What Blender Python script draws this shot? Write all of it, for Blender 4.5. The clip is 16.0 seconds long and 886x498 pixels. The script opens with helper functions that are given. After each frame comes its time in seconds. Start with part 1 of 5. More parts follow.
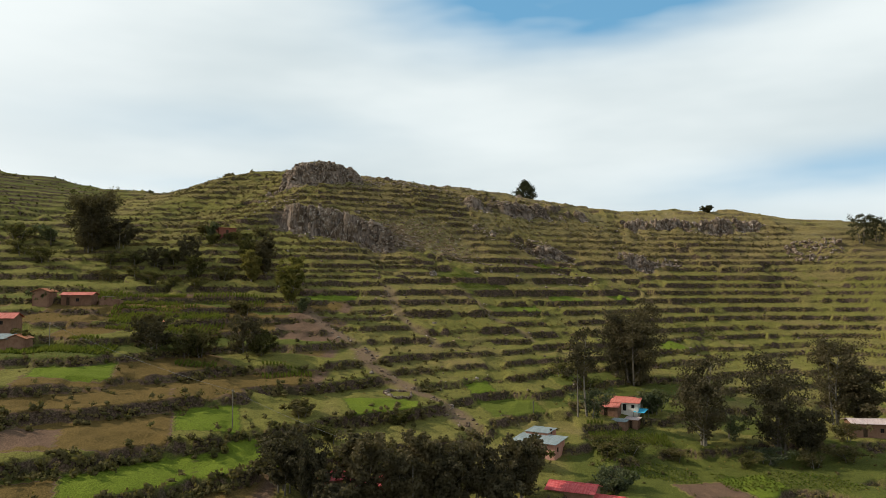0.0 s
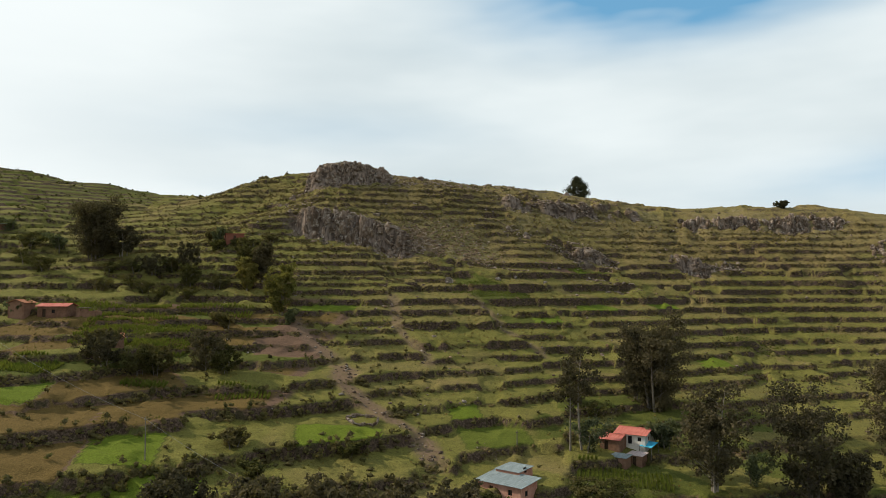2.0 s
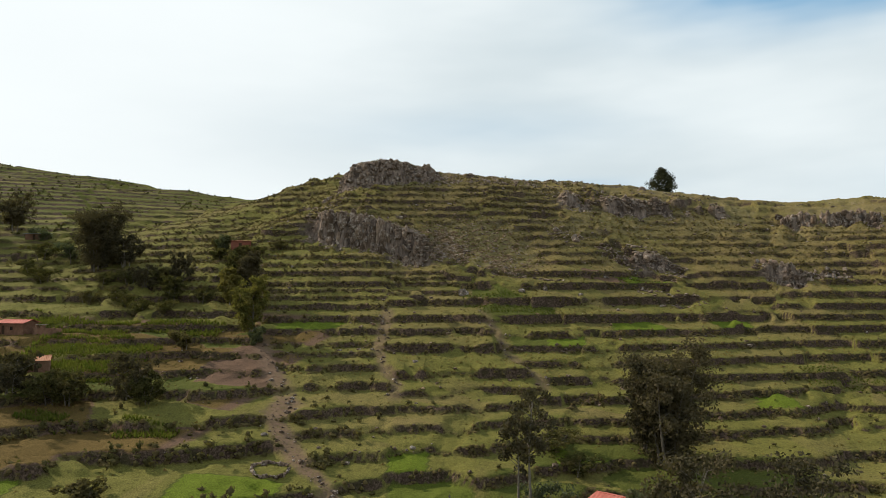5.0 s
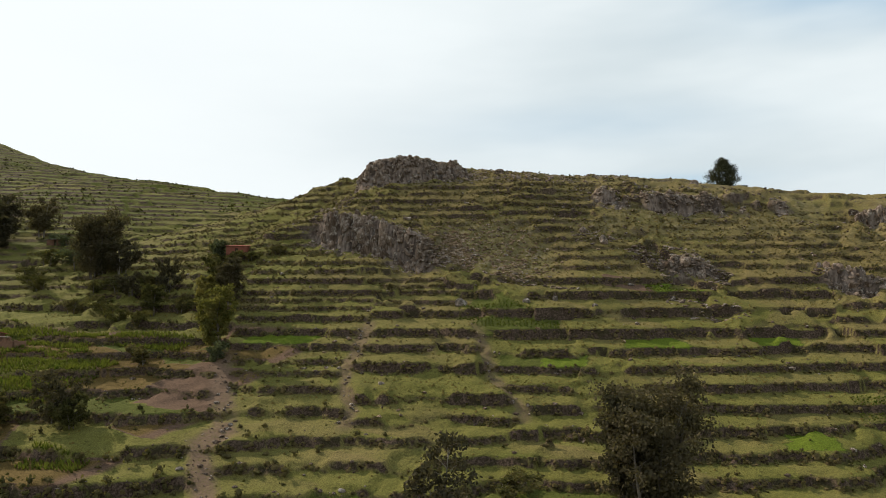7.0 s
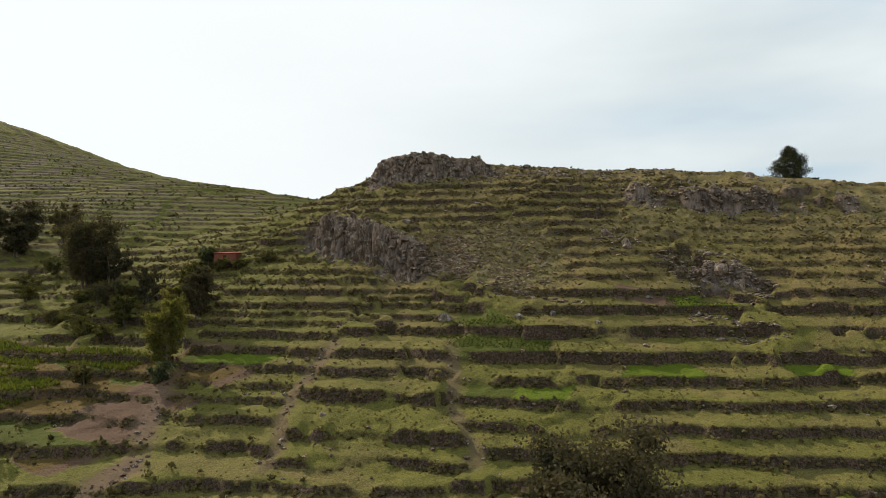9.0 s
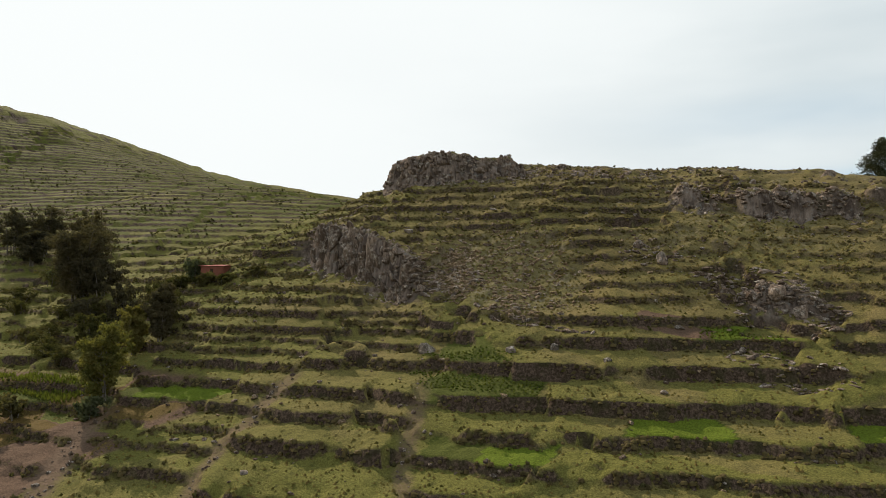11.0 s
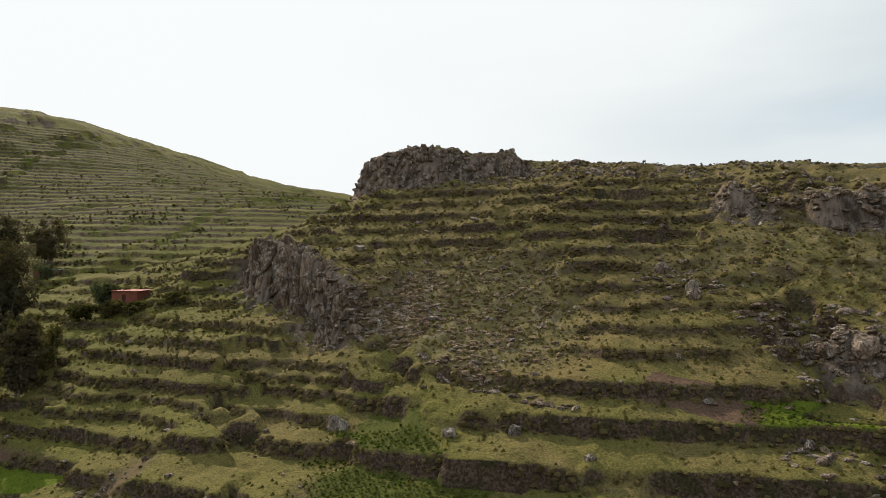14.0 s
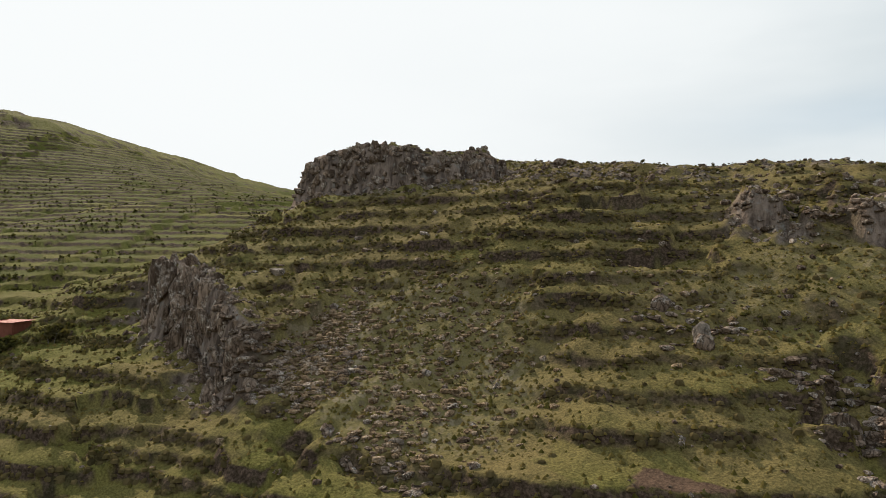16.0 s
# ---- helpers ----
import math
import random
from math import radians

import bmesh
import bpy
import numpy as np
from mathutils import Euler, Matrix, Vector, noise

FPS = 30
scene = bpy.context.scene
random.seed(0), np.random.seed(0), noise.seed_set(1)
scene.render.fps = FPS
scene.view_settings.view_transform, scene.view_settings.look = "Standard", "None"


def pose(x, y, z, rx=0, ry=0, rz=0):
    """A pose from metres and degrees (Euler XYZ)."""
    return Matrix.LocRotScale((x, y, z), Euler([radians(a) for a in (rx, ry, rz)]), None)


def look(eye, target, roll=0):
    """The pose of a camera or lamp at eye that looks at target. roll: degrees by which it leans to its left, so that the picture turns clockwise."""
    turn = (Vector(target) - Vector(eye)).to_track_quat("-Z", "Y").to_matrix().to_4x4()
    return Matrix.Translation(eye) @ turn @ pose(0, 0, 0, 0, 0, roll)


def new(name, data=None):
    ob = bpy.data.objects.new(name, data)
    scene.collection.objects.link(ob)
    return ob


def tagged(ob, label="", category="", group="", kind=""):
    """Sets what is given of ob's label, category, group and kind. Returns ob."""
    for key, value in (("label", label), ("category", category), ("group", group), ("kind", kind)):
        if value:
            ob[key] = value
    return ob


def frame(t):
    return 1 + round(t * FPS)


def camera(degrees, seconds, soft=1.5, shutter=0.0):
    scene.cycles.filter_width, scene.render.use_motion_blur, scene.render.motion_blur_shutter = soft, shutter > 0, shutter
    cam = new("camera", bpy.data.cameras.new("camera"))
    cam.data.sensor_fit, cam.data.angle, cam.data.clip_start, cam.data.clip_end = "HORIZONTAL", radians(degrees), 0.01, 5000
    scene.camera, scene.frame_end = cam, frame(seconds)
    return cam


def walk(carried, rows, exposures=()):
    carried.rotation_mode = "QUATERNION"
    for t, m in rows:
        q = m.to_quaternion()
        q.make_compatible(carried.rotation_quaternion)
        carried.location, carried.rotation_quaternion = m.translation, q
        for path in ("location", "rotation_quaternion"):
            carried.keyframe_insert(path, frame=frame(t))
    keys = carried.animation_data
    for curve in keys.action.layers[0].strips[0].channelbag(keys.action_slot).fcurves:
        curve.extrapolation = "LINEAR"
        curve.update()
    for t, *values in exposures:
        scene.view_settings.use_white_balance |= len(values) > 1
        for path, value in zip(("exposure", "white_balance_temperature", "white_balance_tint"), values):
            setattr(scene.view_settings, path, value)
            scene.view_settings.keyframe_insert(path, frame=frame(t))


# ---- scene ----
cam = camera(61.2, 16.0, soft=0.7)
METRES, EYE, TILT, LEAN, TURN = 250.0, 50.0, 3.1, 0.0, 0.0
ROWS = [
    (0.0, 0.0, 0.0, 0.0, 0.0, 0.0, -0.0),
    (0.5, 0.0274, 0.0205, 0.0018, 2.02, -0.0, 0.13),
    (1.0, 0.0527, 0.0408, 0.0034, 3.98, -0.02, 0.26),
    (1.5, 0.0773, 0.0616, 0.0045, 5.94, -0.0, 0.37),
    (2.0, 0.1008, 0.0832, 0.0056, 7.89, 0.0, 0.5),
    (2.5, 0.1242, 0.1067, 0.0067, 9.9, 0.03, 0.62),
    (3.0, 0.1458, 0.13, 0.0081, 11.85, -0.01, 0.71),
    (3.5, 0.1666, 0.1544, 0.009, 13.83, -0.0, 0.8),
    (4.0, 0.1866, 0.1793, 0.0099, 15.77, 0.04, 0.9),
    (6.5, 0.2745, 0.3176, 0.0157, 25.85, 0.06, 1.42),
    (7.0, 0.2882, 0.3465, 0.0163, 27.78, 0.09, 1.51),
    (7.5, 0.3004, 0.3758, 0.0169, 29.85, 0.12, 1.59),
    (8.0, 0.3116, 0.4061, 0.0179, 31.77, 0.17, 1.66),
    (8.5, 0.3223, 0.4385, 0.0192, 33.73, 0.21, 1.73),
    (9.0, 0.3314, 0.4703, 0.0204, 35.68, 0.24, 1.82),
    (11.5, 0.3344, 0.6271, 0.0319, 44.65, 0.57, 1.59),
    (12.0, 0.3256, 0.6545, 0.0338, 45.91, 0.62, 1.55),
    (12.5, 0.3145, 0.6821, 0.0354, 47.17, 0.71, 1.54),
    (13.0, 0.3027, 0.7083, 0.0374, 47.87, 0.8, 1.55),
    (13.5, 0.2902, 0.7337, 0.0395, 48.29, 0.88, 1.59),
    (14.0, 0.2774, 0.7585, 0.0416, 48.36, 0.89, 1.66),
    (14.5, 0.264, 0.7838, 0.0439, 48.4, 0.94, 1.64),
    (15.0, 0.2505, 0.8076, 0.0464, 48.39, 1.0, 1.68),
    (15.5, 0.2367, 0.831, 0.0496, 48.39, 1.0, 1.67),
    (16.0, 0.223, 0.8543, 0.0533, 49.06, 1.04, 1.7),
]
PATH = [(t, pose(0, 0, EYE, TILT, LEAN, TURN) @ pose(METRES * x, METRES * y, METRES * z, 90 + pitch, roll, yaw)) for t, x, y, z, yaw, pitch, roll in ROWS]
walk(cam, PATH, exposures=[(0.0, 0.0, 6230, 10), (6.5, 0.0, 6170, 11), (12.0, -0.03, 6310, 12), (16.0, -0.05, 6290, 13)])

# ---------------------------------------------------------------- sky and sun
SUN_FROM = Vector((-0.94, 0.18, 0.66)).normalized()     # towards the sun
SUN_EL, SUN_AZ = math.asin(SUN_FROM.z), math.atan2(SUN_FROM.x, SUN_FROM.y)

sun = new("sun", bpy.data.lights.new("sun", "SUN"))
sun.data.energy, sun.data.angle, sun.data.color = 5.0, radians(0.6), (1.0, 0.88, 0.68)
sun.matrix_world = look((-300, 200, 400), Vector((-300, 200, 400)) - SUN_FROM)


class Nodes:
    """A short hand for node trees."""

    def __init__(self, tree):
        self.tree = tree
        tree.nodes.clear()

    def add(self, kind, ins=None, **props):
        n = self.tree.nodes.new(kind)
        for key, value in props.items():
            setattr(n, key, value)
        for key, value in (ins or {}).items():
            self.put(n.inputs[key], value)
        return n

    def put(self, socket, value):
        if isinstance(value, bpy.types.NodeSocket):
            self.tree.links.new(value, socket)
        else:
            socket.default_value = value

    def math(self, op, a, b=0.0, clamp=False):
        return self.add("ShaderNodeMath", {0: a, 1: b}, operation=op, use_clamp=clamp).outputs[0]

    def mix(self, f, a, b, blend="MIX"):
        n = self.add("ShaderNodeMix", data_type="RGBA", blend_type=blend)
        for i, v in ((0, f), (6, a), (7, b)):
            if i and not isinstance(v, bpy.types.NodeSocket):
                v = (*v[:3], 1.0)
            self.put(n.inputs[i], v)
        return n.outputs[2]

    def ramp(self, v, lo, hi, a=0.0, b=1.0):
        n = self.add("ShaderNodeMapRange", {0: v, 1: lo, 2: hi, 3: a, 4: b}, interpolation_type="SMOOTHSTEP")
        return n.outputs[0]

    def noise(self, at, scale, detail=4.0, rough=0.55):
        return self.add("ShaderNodeTexNoise", {"Vector": at, "Scale": scale, "Detail": detail, "Roughness": rough}).outputs["Fac"]


def make_sky():
    world = bpy.data.worlds.new("sky")
    scene.world, world.use_nodes = world, True
    n = Nodes(world.node_tree)
    sky = n.add("ShaderNodeTexSky", sky_type="NISHITA", sun_disc=False, sun_elevation=SUN_EL, sun_rotation=SUN_AZ,
                altitude=3800.0, air_density=1.0, dust_density=0.6)
    at = n.add("ShaderNodeTexCoord").outputs["Generated"]
    sep = n.add("ShaderNodeSeparateXYZ", {0: at})
    x, y, z = sep.outputs
    azim = n.math("MULTIPLY", n.math("ARCTAN2", x, y), 57.2958)          # degrees, to the right of +y
    elev = n.math("MULTIPLY", n.math("ARCSINE", z), 57.2958)
    # thin streaked cloud that covers nearly all of it
    squash = n.add("ShaderNodeCombineXYZ", {0: n.math("MULTIPLY", azim, 0.035), 1: n.math("MULTIPLY", elev, 0.13), 2: 0.0}).outputs[0]
    streak = n.noise(squash, 1.0, 4.0, 0.5)
    soft = n.noise(squash, 0.45, 2.0, 0.5)

    def gap(a0, e0, wa, we, tilt=0.0):
        da = n.math("DIVIDE", n.math("SUBTRACT", azim, a0), wa)
        de = n.math("SUBTRACT", n.math("SUBTRACT", elev, e0), n.math("MULTIPLY", n.math("SUBTRACT", azim, a0), tilt))
        de = n.math("DIVIDE", de, we)
        r = n.math("ADD", n.math("MULTIPLY", da, da), n.math("MULTIPLY", de, de))
        return n.math("POWER", 2.71828, n.math("MULTIPLY", r, -1.0))

    hole = n.math("ADD", n.math("MULTIPLY", gap(11.0, 21.8, 12.0, 3.1, 0.05), 2.3), n.math("MULTIPLY", gap(30.0, 8.0, 13.0, 1.6, 0.05), 0.7))
    hole = n.math("ADD", hole, n.math("MULTIPLY", gap(-14.0, 7.6, 8.0, 0.6), 0.35))
    hole = n.math("ADD", hole, n.math("MULTIPLY", gap(-15.0, 12.0, 12.0, 1.8), 0.14))
    hole = n.math("ADD", hole, n.ramp(elev, 26.0, 60.0, 0.0, 0.6))          # overhead the cloud thins out
    hole = n.math("MULTIPLY", hole, n.ramp(streak, 0.32, 0.62, 1.25, 0.45), clamp=True)
    # towards the sun the cloud is brighter
    d = n.add("ShaderNodeVectorMath", {0: at, 1: tuple(SUN_FROM)}, operation="DOT_PRODUCT").outputs["Value"]
    glow = n.ramp(d, 0.42, 0.97, 0.0, 1.0)
    grey = n.ramp(n.math("ADD", n.math("MULTIPLY", streak, 0.5), n.math("MULTIPLY", soft, 0.5)), 0.36, 0.62)
    cloud = n.mix(grey, (0.67, 0.74, 0.735), (0.89, 0.935, 0.90))
    cloud = n.mix(glow, cloud, (0.985, 1.01, 0.965))
    blue = n.mix(1.0, sky.outputs[0], (0.075, 0.128, 0.130), "MULTIPLY")
    blue = n.mix(0.6, blue, (0.24, 0.52, 0.74))
    both = n.mix(hole, cloud, blue)
    below = n.ramp(z, -0.03, 0.0)
    both = n.mix(below, (0.05, 0.05, 0.04), both)
    bg = n.add("ShaderNodeBackground", {"Color": both, "Strength": 1.0})
    n.add("ShaderNodeOutputWorld", {0: bg.outputs[0]})


make_sky()

# ---------------------------------------------------------------- materials
def material(name):
    m = bpy.data.materials.new(name)
    m.use_nodes = True
    n = Nodes(m.node_tree)
    return m, n


def finish(n, color, rough=0.9, bump=None, dist=0.1, strength=0.6, **more):
    ins = {"Base Color": color if isinstance(color, bpy.types.NodeSocket) else (*color, 1.0), "Roughness": rough, "Specular IOR Level": 0.04}
    ins.update(more)
    b = n.add("ShaderNodeBsdfPrincipled", ins)
    if bump is not None:
        n.put(b.inputs["Normal"], n.add("ShaderNodeBump", {"Height": bump, "Distance": dist, "Strength": strength}).outputs[0])
    n.add("ShaderNodeOutputMaterial", {0: b.outputs[0]})


def ground_material():
    m, n = material("hillside")
    at = n.add("ShaderNodeNewGeometry").outputs["Position"]
    mask = lambda name: n.add("ShaderNodeAttribute", attribute_name=name).outputs["Fac"]
    wall, rock, scree, crest, path, tone, crop = (mask(k) for k in ("wall", "rock", "scree", "crest", "path", "tone", "crop"))
    big, mid, fine = n.noise(at, 0.035, 3), n.noise(at, 0.35, 4, 0.6), n.noise(at, 2.6, 4, 0.65)
    # dry and fresh grass
    dry, green = n.mix(mid, (0.126, 0.101, 0.038), (0.184, 0.147, 0.058)), n.mix(mid, (0.092, 0.091, 0.022), (0.153, 0.146, 0.036))
    f = n.math("ADD", n.math("MULTIPLY", big, 1.2), n.math("SUBTRACT", n.math("MULTIPLY", tone, 0.42), 0.40))
    grass = n.mix(n.ramp(f, 0.1, 0.85), green, dry)
    grass = n.mix(n.ramp(mid, 0.52, 0.7, 0.0, 0.35), grass, (0.055, 0.062, 0.016))
    grass = n.mix(n.ramp(fine, 0.55, 0.75, 0.0, 0.5), grass, (0.05, 0.050, 0.016))
    clods = n.add("ShaderNodeTexVoronoi", {"Vector": at, "Scale": 0.85, "Randomness": 1.0}, feature="F1")
    dots = n.math("MULTIPLY", n.ramp(clods.outputs["Distance"], 0.36, 0.22), n.ramp(n.add("ShaderNodeSeparateColor", {0: clods.outputs["Color"]}).outputs[0], 0.45, 0.6))
    grass = n.mix(n.math("MULTIPLY", dots, 0.4), grass, (0.035, 0.036, 0.013))
    # sown plots
    bright = n.mix(fine, (0.074, 0.106, 0.011), (0.116, 0.148, 0.017))
    deep = n.mix(fine, (0.052, 0.062, 0.012), (0.088, 0.098, 0.022))
    stubble = n.mix(fine, (0.088, 0.062, 0.019), (0.125, 0.088, 0.029))
    soil = n.mix(fine, (0.075, 0.048, 0.03), (0.15, 0.10, 0.065))
    grass = n.mix(n.ramp(crop, 0.15, 0.45), grass, deep)
    grass = n.mix(n.ramp(crop, 0.6, 0.95), grass, bright)
    grass = n.mix(n.ramp(crop, -0.15, -0.45), grass, soil)
    grass = n.mix(n.ramp(crop, -0.6, -0.95), grass, stubble)
    # walls of earth and stone with weeds in them
    earth = n.mix(n.ramp(fine, 0.35, 0.7), (0.034, 0.025, 0.016), (0.110, 0.079, 0.055))
    earth = n.mix(n.ramp(mid, 0.48, 0.62, 0.0, 0.7), earth, (0.034, 0.033, 0.013))
    slope = n.add("ShaderNodeSeparateXYZ", {0: n.add("ShaderNodeNewGeometry").outputs["Normal"]}).outputs[2]
    col = n.mix(n.math("MAXIMUM", wall, n.ramp(slope, 0.76, 0.62)), grass, earth)
    col = n.mix(1.0, col, n.mix(n.ramp(n.noise(at, 4.5, 3, 0.7), 0.3, 0.7), (0.68, 0.64, 0.66), (1.36, 1.29, 1.34)), "MULTIPLY")
    # stony ground
    cells = n.add("ShaderNodeTexVoronoi", {"Vector": at, "Scale": 1.1}, feature="F1")
    stone = n.mix(n.ramp(cells.outputs["Color"], 0.2, 0.8), (0.12, 0.09, 0.062), (0.32, 0.25, 0.185))
    stones = n.math("MULTIPLY", n.ramp(cells.outputs["Distance"], 0.55, 0.4), n.ramp(mid, 0.4, 0.62))
    col = n.mix(n.math("MULTIPLY", scree, n.ramp(mid, 0.36, 0.56, 0.4, 0.9)), col, n.mix(fine, (0.10, 0.088, 0.034), (0.23, 0.185, 0.085)))
    col = n.mix(n.math("MULTIPLY", n.math("MULTIPLY", scree, 0.55), stones), col, stone)
    col = n.mix(n.math("MULTIPLY", path, n.ramp(fine, 0.35, 0.55, 0.55, 1.0)), col, n.mix(fine, (0.09, 0.056, 0.036), (0.20, 0.135, 0.092)))
    # bedrock
    up = n.add("ShaderNodeVectorMath", {0: at, 1: (0.55, 0.55, 0.10)}, operation="MULTIPLY").outputs[0]
    streak, lichen = n.noise(up, 1.3, 5, 0.65), n.noise(at, 0.9, 4)
    slab = n.mix(n.ramp(streak, 0.34, 0.66), (0.055, 0.040, 0.032), (0.24, 0.185, 0.15))
    slab = n.mix(n.ramp(lichen, 0.56, 0.7, 0.0, 0.7), slab, (0.22, 0.205, 0.185))
    stony = n.math("MAXIMUM", n.math("MULTIPLY", rock, n.ramp(slope, 0.86, 0.66)), n.math("MULTIPLY", crest, n.ramp(mid, 0.48, 0.6)))
    col = n.mix(stony, col, slab)
    bump = n.math("ADD", n.math("MULTIPLY", fine, 0.5), n.math("ADD", mid, n.math("MULTIPLY", streak, n.math("MULTIPLY", stony, 2.0))))
    finish(n, col, 0.95, bump, 0.45, 0.9)
    return m


GROUND = ground_material()


def plain(name, a, b, scale=3.0, rough=0.85, bump=0.3, dist=0.03, **more):
    """Two tones mixed by noise at two scales, each thing a little different."""
    m, n = material(name)
    at = n.add("ShaderNodeNewGeometry").outputs["Position"]
    own = n.add("ShaderNodeObjectInfo").outputs["Random"]
    f = n.math("ADD", n.math("MULTIPLY", n.noise(at, scale, 5, 0.65), 0.7), n.math("MULTIPLY", n.noise(at, scale * 0.17, 2), 0.5))
    f = n.math("ADD", f, n.math("MULTIPLY", n.math("SUBTRACT", own, 0.5), 0.25))
    finish(n, n.mix(n.ramp(f, 0.3, 0.85), a, b), rough, n.noise(at, scale * 2.5, 4, 0.7) if bump else None, dist, bump, **more)
    return m


def leafy(name, a, b, c, share=0.35):
    """Foliage: every leaf spray has its own tone; some light passes through."""
    m, n = material(name)
    geo = n.add("ShaderNodeNewGeometry")
    at, one = geo.outputs["Position"], geo.outputs["Random Per Island"]
    own = n.add("ShaderNodeObjectInfo").outputs["Random"]
    col = n.mix(n.ramp(one, 0.1, 0.75), a, b)
    col = n.mix(n.ramp(n.math("ADD", n.noise(at, 0.35, 3), n.math("MULTIPLY", own, 0.3)), 0.5, 0.85, 0.0, 0.8), col, c)
    d = n.add("ShaderNodeBsdfDiffuse", {"Color": col})
    t = n.add("ShaderNodeBsdfTranslucent", {"Color": n.mix(1.0, col, (1.2, 1.25, 0.6), "MULTIPLY")})
    s = n.add("ShaderNodeMixShader", {0: share, 1: d.outputs[0], 2: t.outputs[0]})
    n.add("ShaderNodeOutputMaterial", {0: s.outputs[0]})
    return m


def ribbed(name, a, b, rust, pitch=0.18):
    """Corrugated sheet."""
    m, n = material(name)
    at = n.add("ShaderNodeTexCoord").outputs["Object"]
    x = n.add("ShaderNodeSeparateXYZ", {0: at}).outputs[0]
    wave = n.math("SINE", n.math("MULTIPLY", x, 6.2832 / pitch))
    streak = n.noise(n.add("ShaderNodeVectorMath", {0: at, 1: (2.5, 0.35, 0.35)}, operation="MULTIPLY").outputs[0], 1.4, 5, 0.65)
    col = n.mix(n.ramp(streak, 0.3, 0.7), a, b)
    col = n.mix(n.ramp(n.noise(at, 0.9, 4, 0.7), 0.55, 0.75, 0.0, 0.7), col, rust)
    finish(n, col, 0.55, wave, 0.03, 0.8)
    return m


EUCALYPT = leafy("eucalypt_leaves", (0.040, 0.036, 0.024), (0.076, 0.066, 0.041), (0.105, 0.085, 0.048), 0.25)
OLIVE = leafy("olive_leaves", (0.088, 0.088, 0.028), (0.150, 0.137, 0.044), (0.172, 0.142, 0.050), 0.38)
NEEDLES = leafy("dark_needles", (0.030, 0.034, 0.022), (0.060, 0.062, 0.038), (0.074, 0.068, 0.037), 0.2)
SHRUB = leafy("shrub_leaves", (0.042, 0.042, 0.017), (0.090, 0.086, 0.033), (0.122, 0.098, 0.046), 0.3)
BANK = leafy("bank_grass_blades", (0.056, 0.045, 0.021), (0.112, 0.089, 0.039), (0.150, 0.113, 0.053), 0.3)
GREYBUSH = leafy("grey_green_leaves", (0.048, 0.057, 0.036), (0.095, 0.106, 0.064), (0.106, 0.110, 0.055), 0.3)
TUFT = leafy("grass_blades", (0.081, 0.073, 0.019), (0.155, 0.120, 0.039), (0.203, 0.140, 0.051), 0.35)
MAIZE = leafy("maize_leaves", (0.04, 0.07, 0.012), (0.085, 0.115, 0.022), (0.12, 0.125, 0.03), 0.4)
BARK = plain("pale_bark", (0.07, 0.058, 0.045), (0.20, 0.175, 0.14), 2.0)


def rocky(name, dark, mid, pale, crack=1.6):
    """Weathered rock: streaked, cracked, with pale lichen on it."""
    m, n = material(name)
    at = n.add("ShaderNodeNewGeometry").outputs["Position"]
    own = n.add("ShaderNodeObjectInfo").outputs["Random"]
    long = n.add("ShaderNodeVectorMath", {0: at, 1: (1.0, 1.0, 0.35)}, operation="MULTIPLY").outputs[0]
    bent = n.add("ShaderNodeVectorMath", {0: long, 1: n.add("ShaderNodeTexNoise", {"Vector": at, "Scale": 1.1, "Detail": 3.0}).outputs["Color"]}, operation="ADD").outputs[0]
    streak, grain = n.noise(long, 1.6, 5, 0.68), n.noise(at, 5.0, 5, 0.7)
    f = n.math("ADD", n.math("MULTIPLY", streak, 0.8), n.math("MULTIPLY", own, 0.28))
    col = n.mix(n.ramp(f, 0.36, 0.78), dark, mid)
    col = n.mix(n.math("MULTIPLY", n.ramp(n.noise(at, 0.8, 4, 0.6), 0.48, 0.64), n.ramp(grain, 0.38, 0.6)), col, pale)
    gap = n.add("ShaderNodeTexVoronoi", {"Vector": bent, "Scale": crack}, feature="DISTANCE_TO_EDGE").outputs["Distance"]
    col = n.mix(n.ramp(gap, 0.05, 0.0, 0.0, 0.7), col, tuple(0.5 * c for c in dark))
    bump = n.math("ADD", n.math("ADD", n.math("MULTIPLY", streak, 1.2), n.math("MULTIPLY", grain, 0.5)), n.ramp(gap, 0.0, 0.12, 0.0, 0.8))
    finish(n, col, 0.95, bump, 0.3, 0.9)
    return m


STONE = rocky("weathered_stone", (0.092, 0.064, 0.046), (0.32, 0.236, 0.178), (0.47, 0.41, 0.35))
BROWN_STONE = rocky("brown_rubble", (0.17, 0.115, 0.066), (0.40, 0.285, 0.18), (0.46, 0.37, 0.29), 2.5)
PALE_STONE = rocky("pale_boulder", (0.13, 0.105, 0.085), (0.33, 0.27, 0.22), (0.46, 0.40, 0.35), 0.9)
ADOBE = plain("adobe_wall", (0.13, 0.07, 0.045), (0.23, 0.135, 0.09), 1.6, 0.95, 0.5, 0.05)
RED_ADOBE = plain("red_adobe_wall", (0.15, 0.055, 0.035), (0.24, 0.095, 0.065), 1.6, 0.95, 0.5, 0.05)
PINK_WALL = plain("pink_brick_wall", (0.30, 0.14, 0.10), (0.44, 0.25, 0.19), 2.2, 0.9, 0.4)
WHITE_WALL = plain("whitewashed_wall", (0.50, 0.44, 0.38), (0.72, 0.68, 0.62), 1.2, 0.9, 0.3)
RED_ROOF = ribbed("red_sheet_roof", (0.38, 0.10, 0.075), (0.52, 0.19, 0.15), (0.22, 0.06, 0.04))
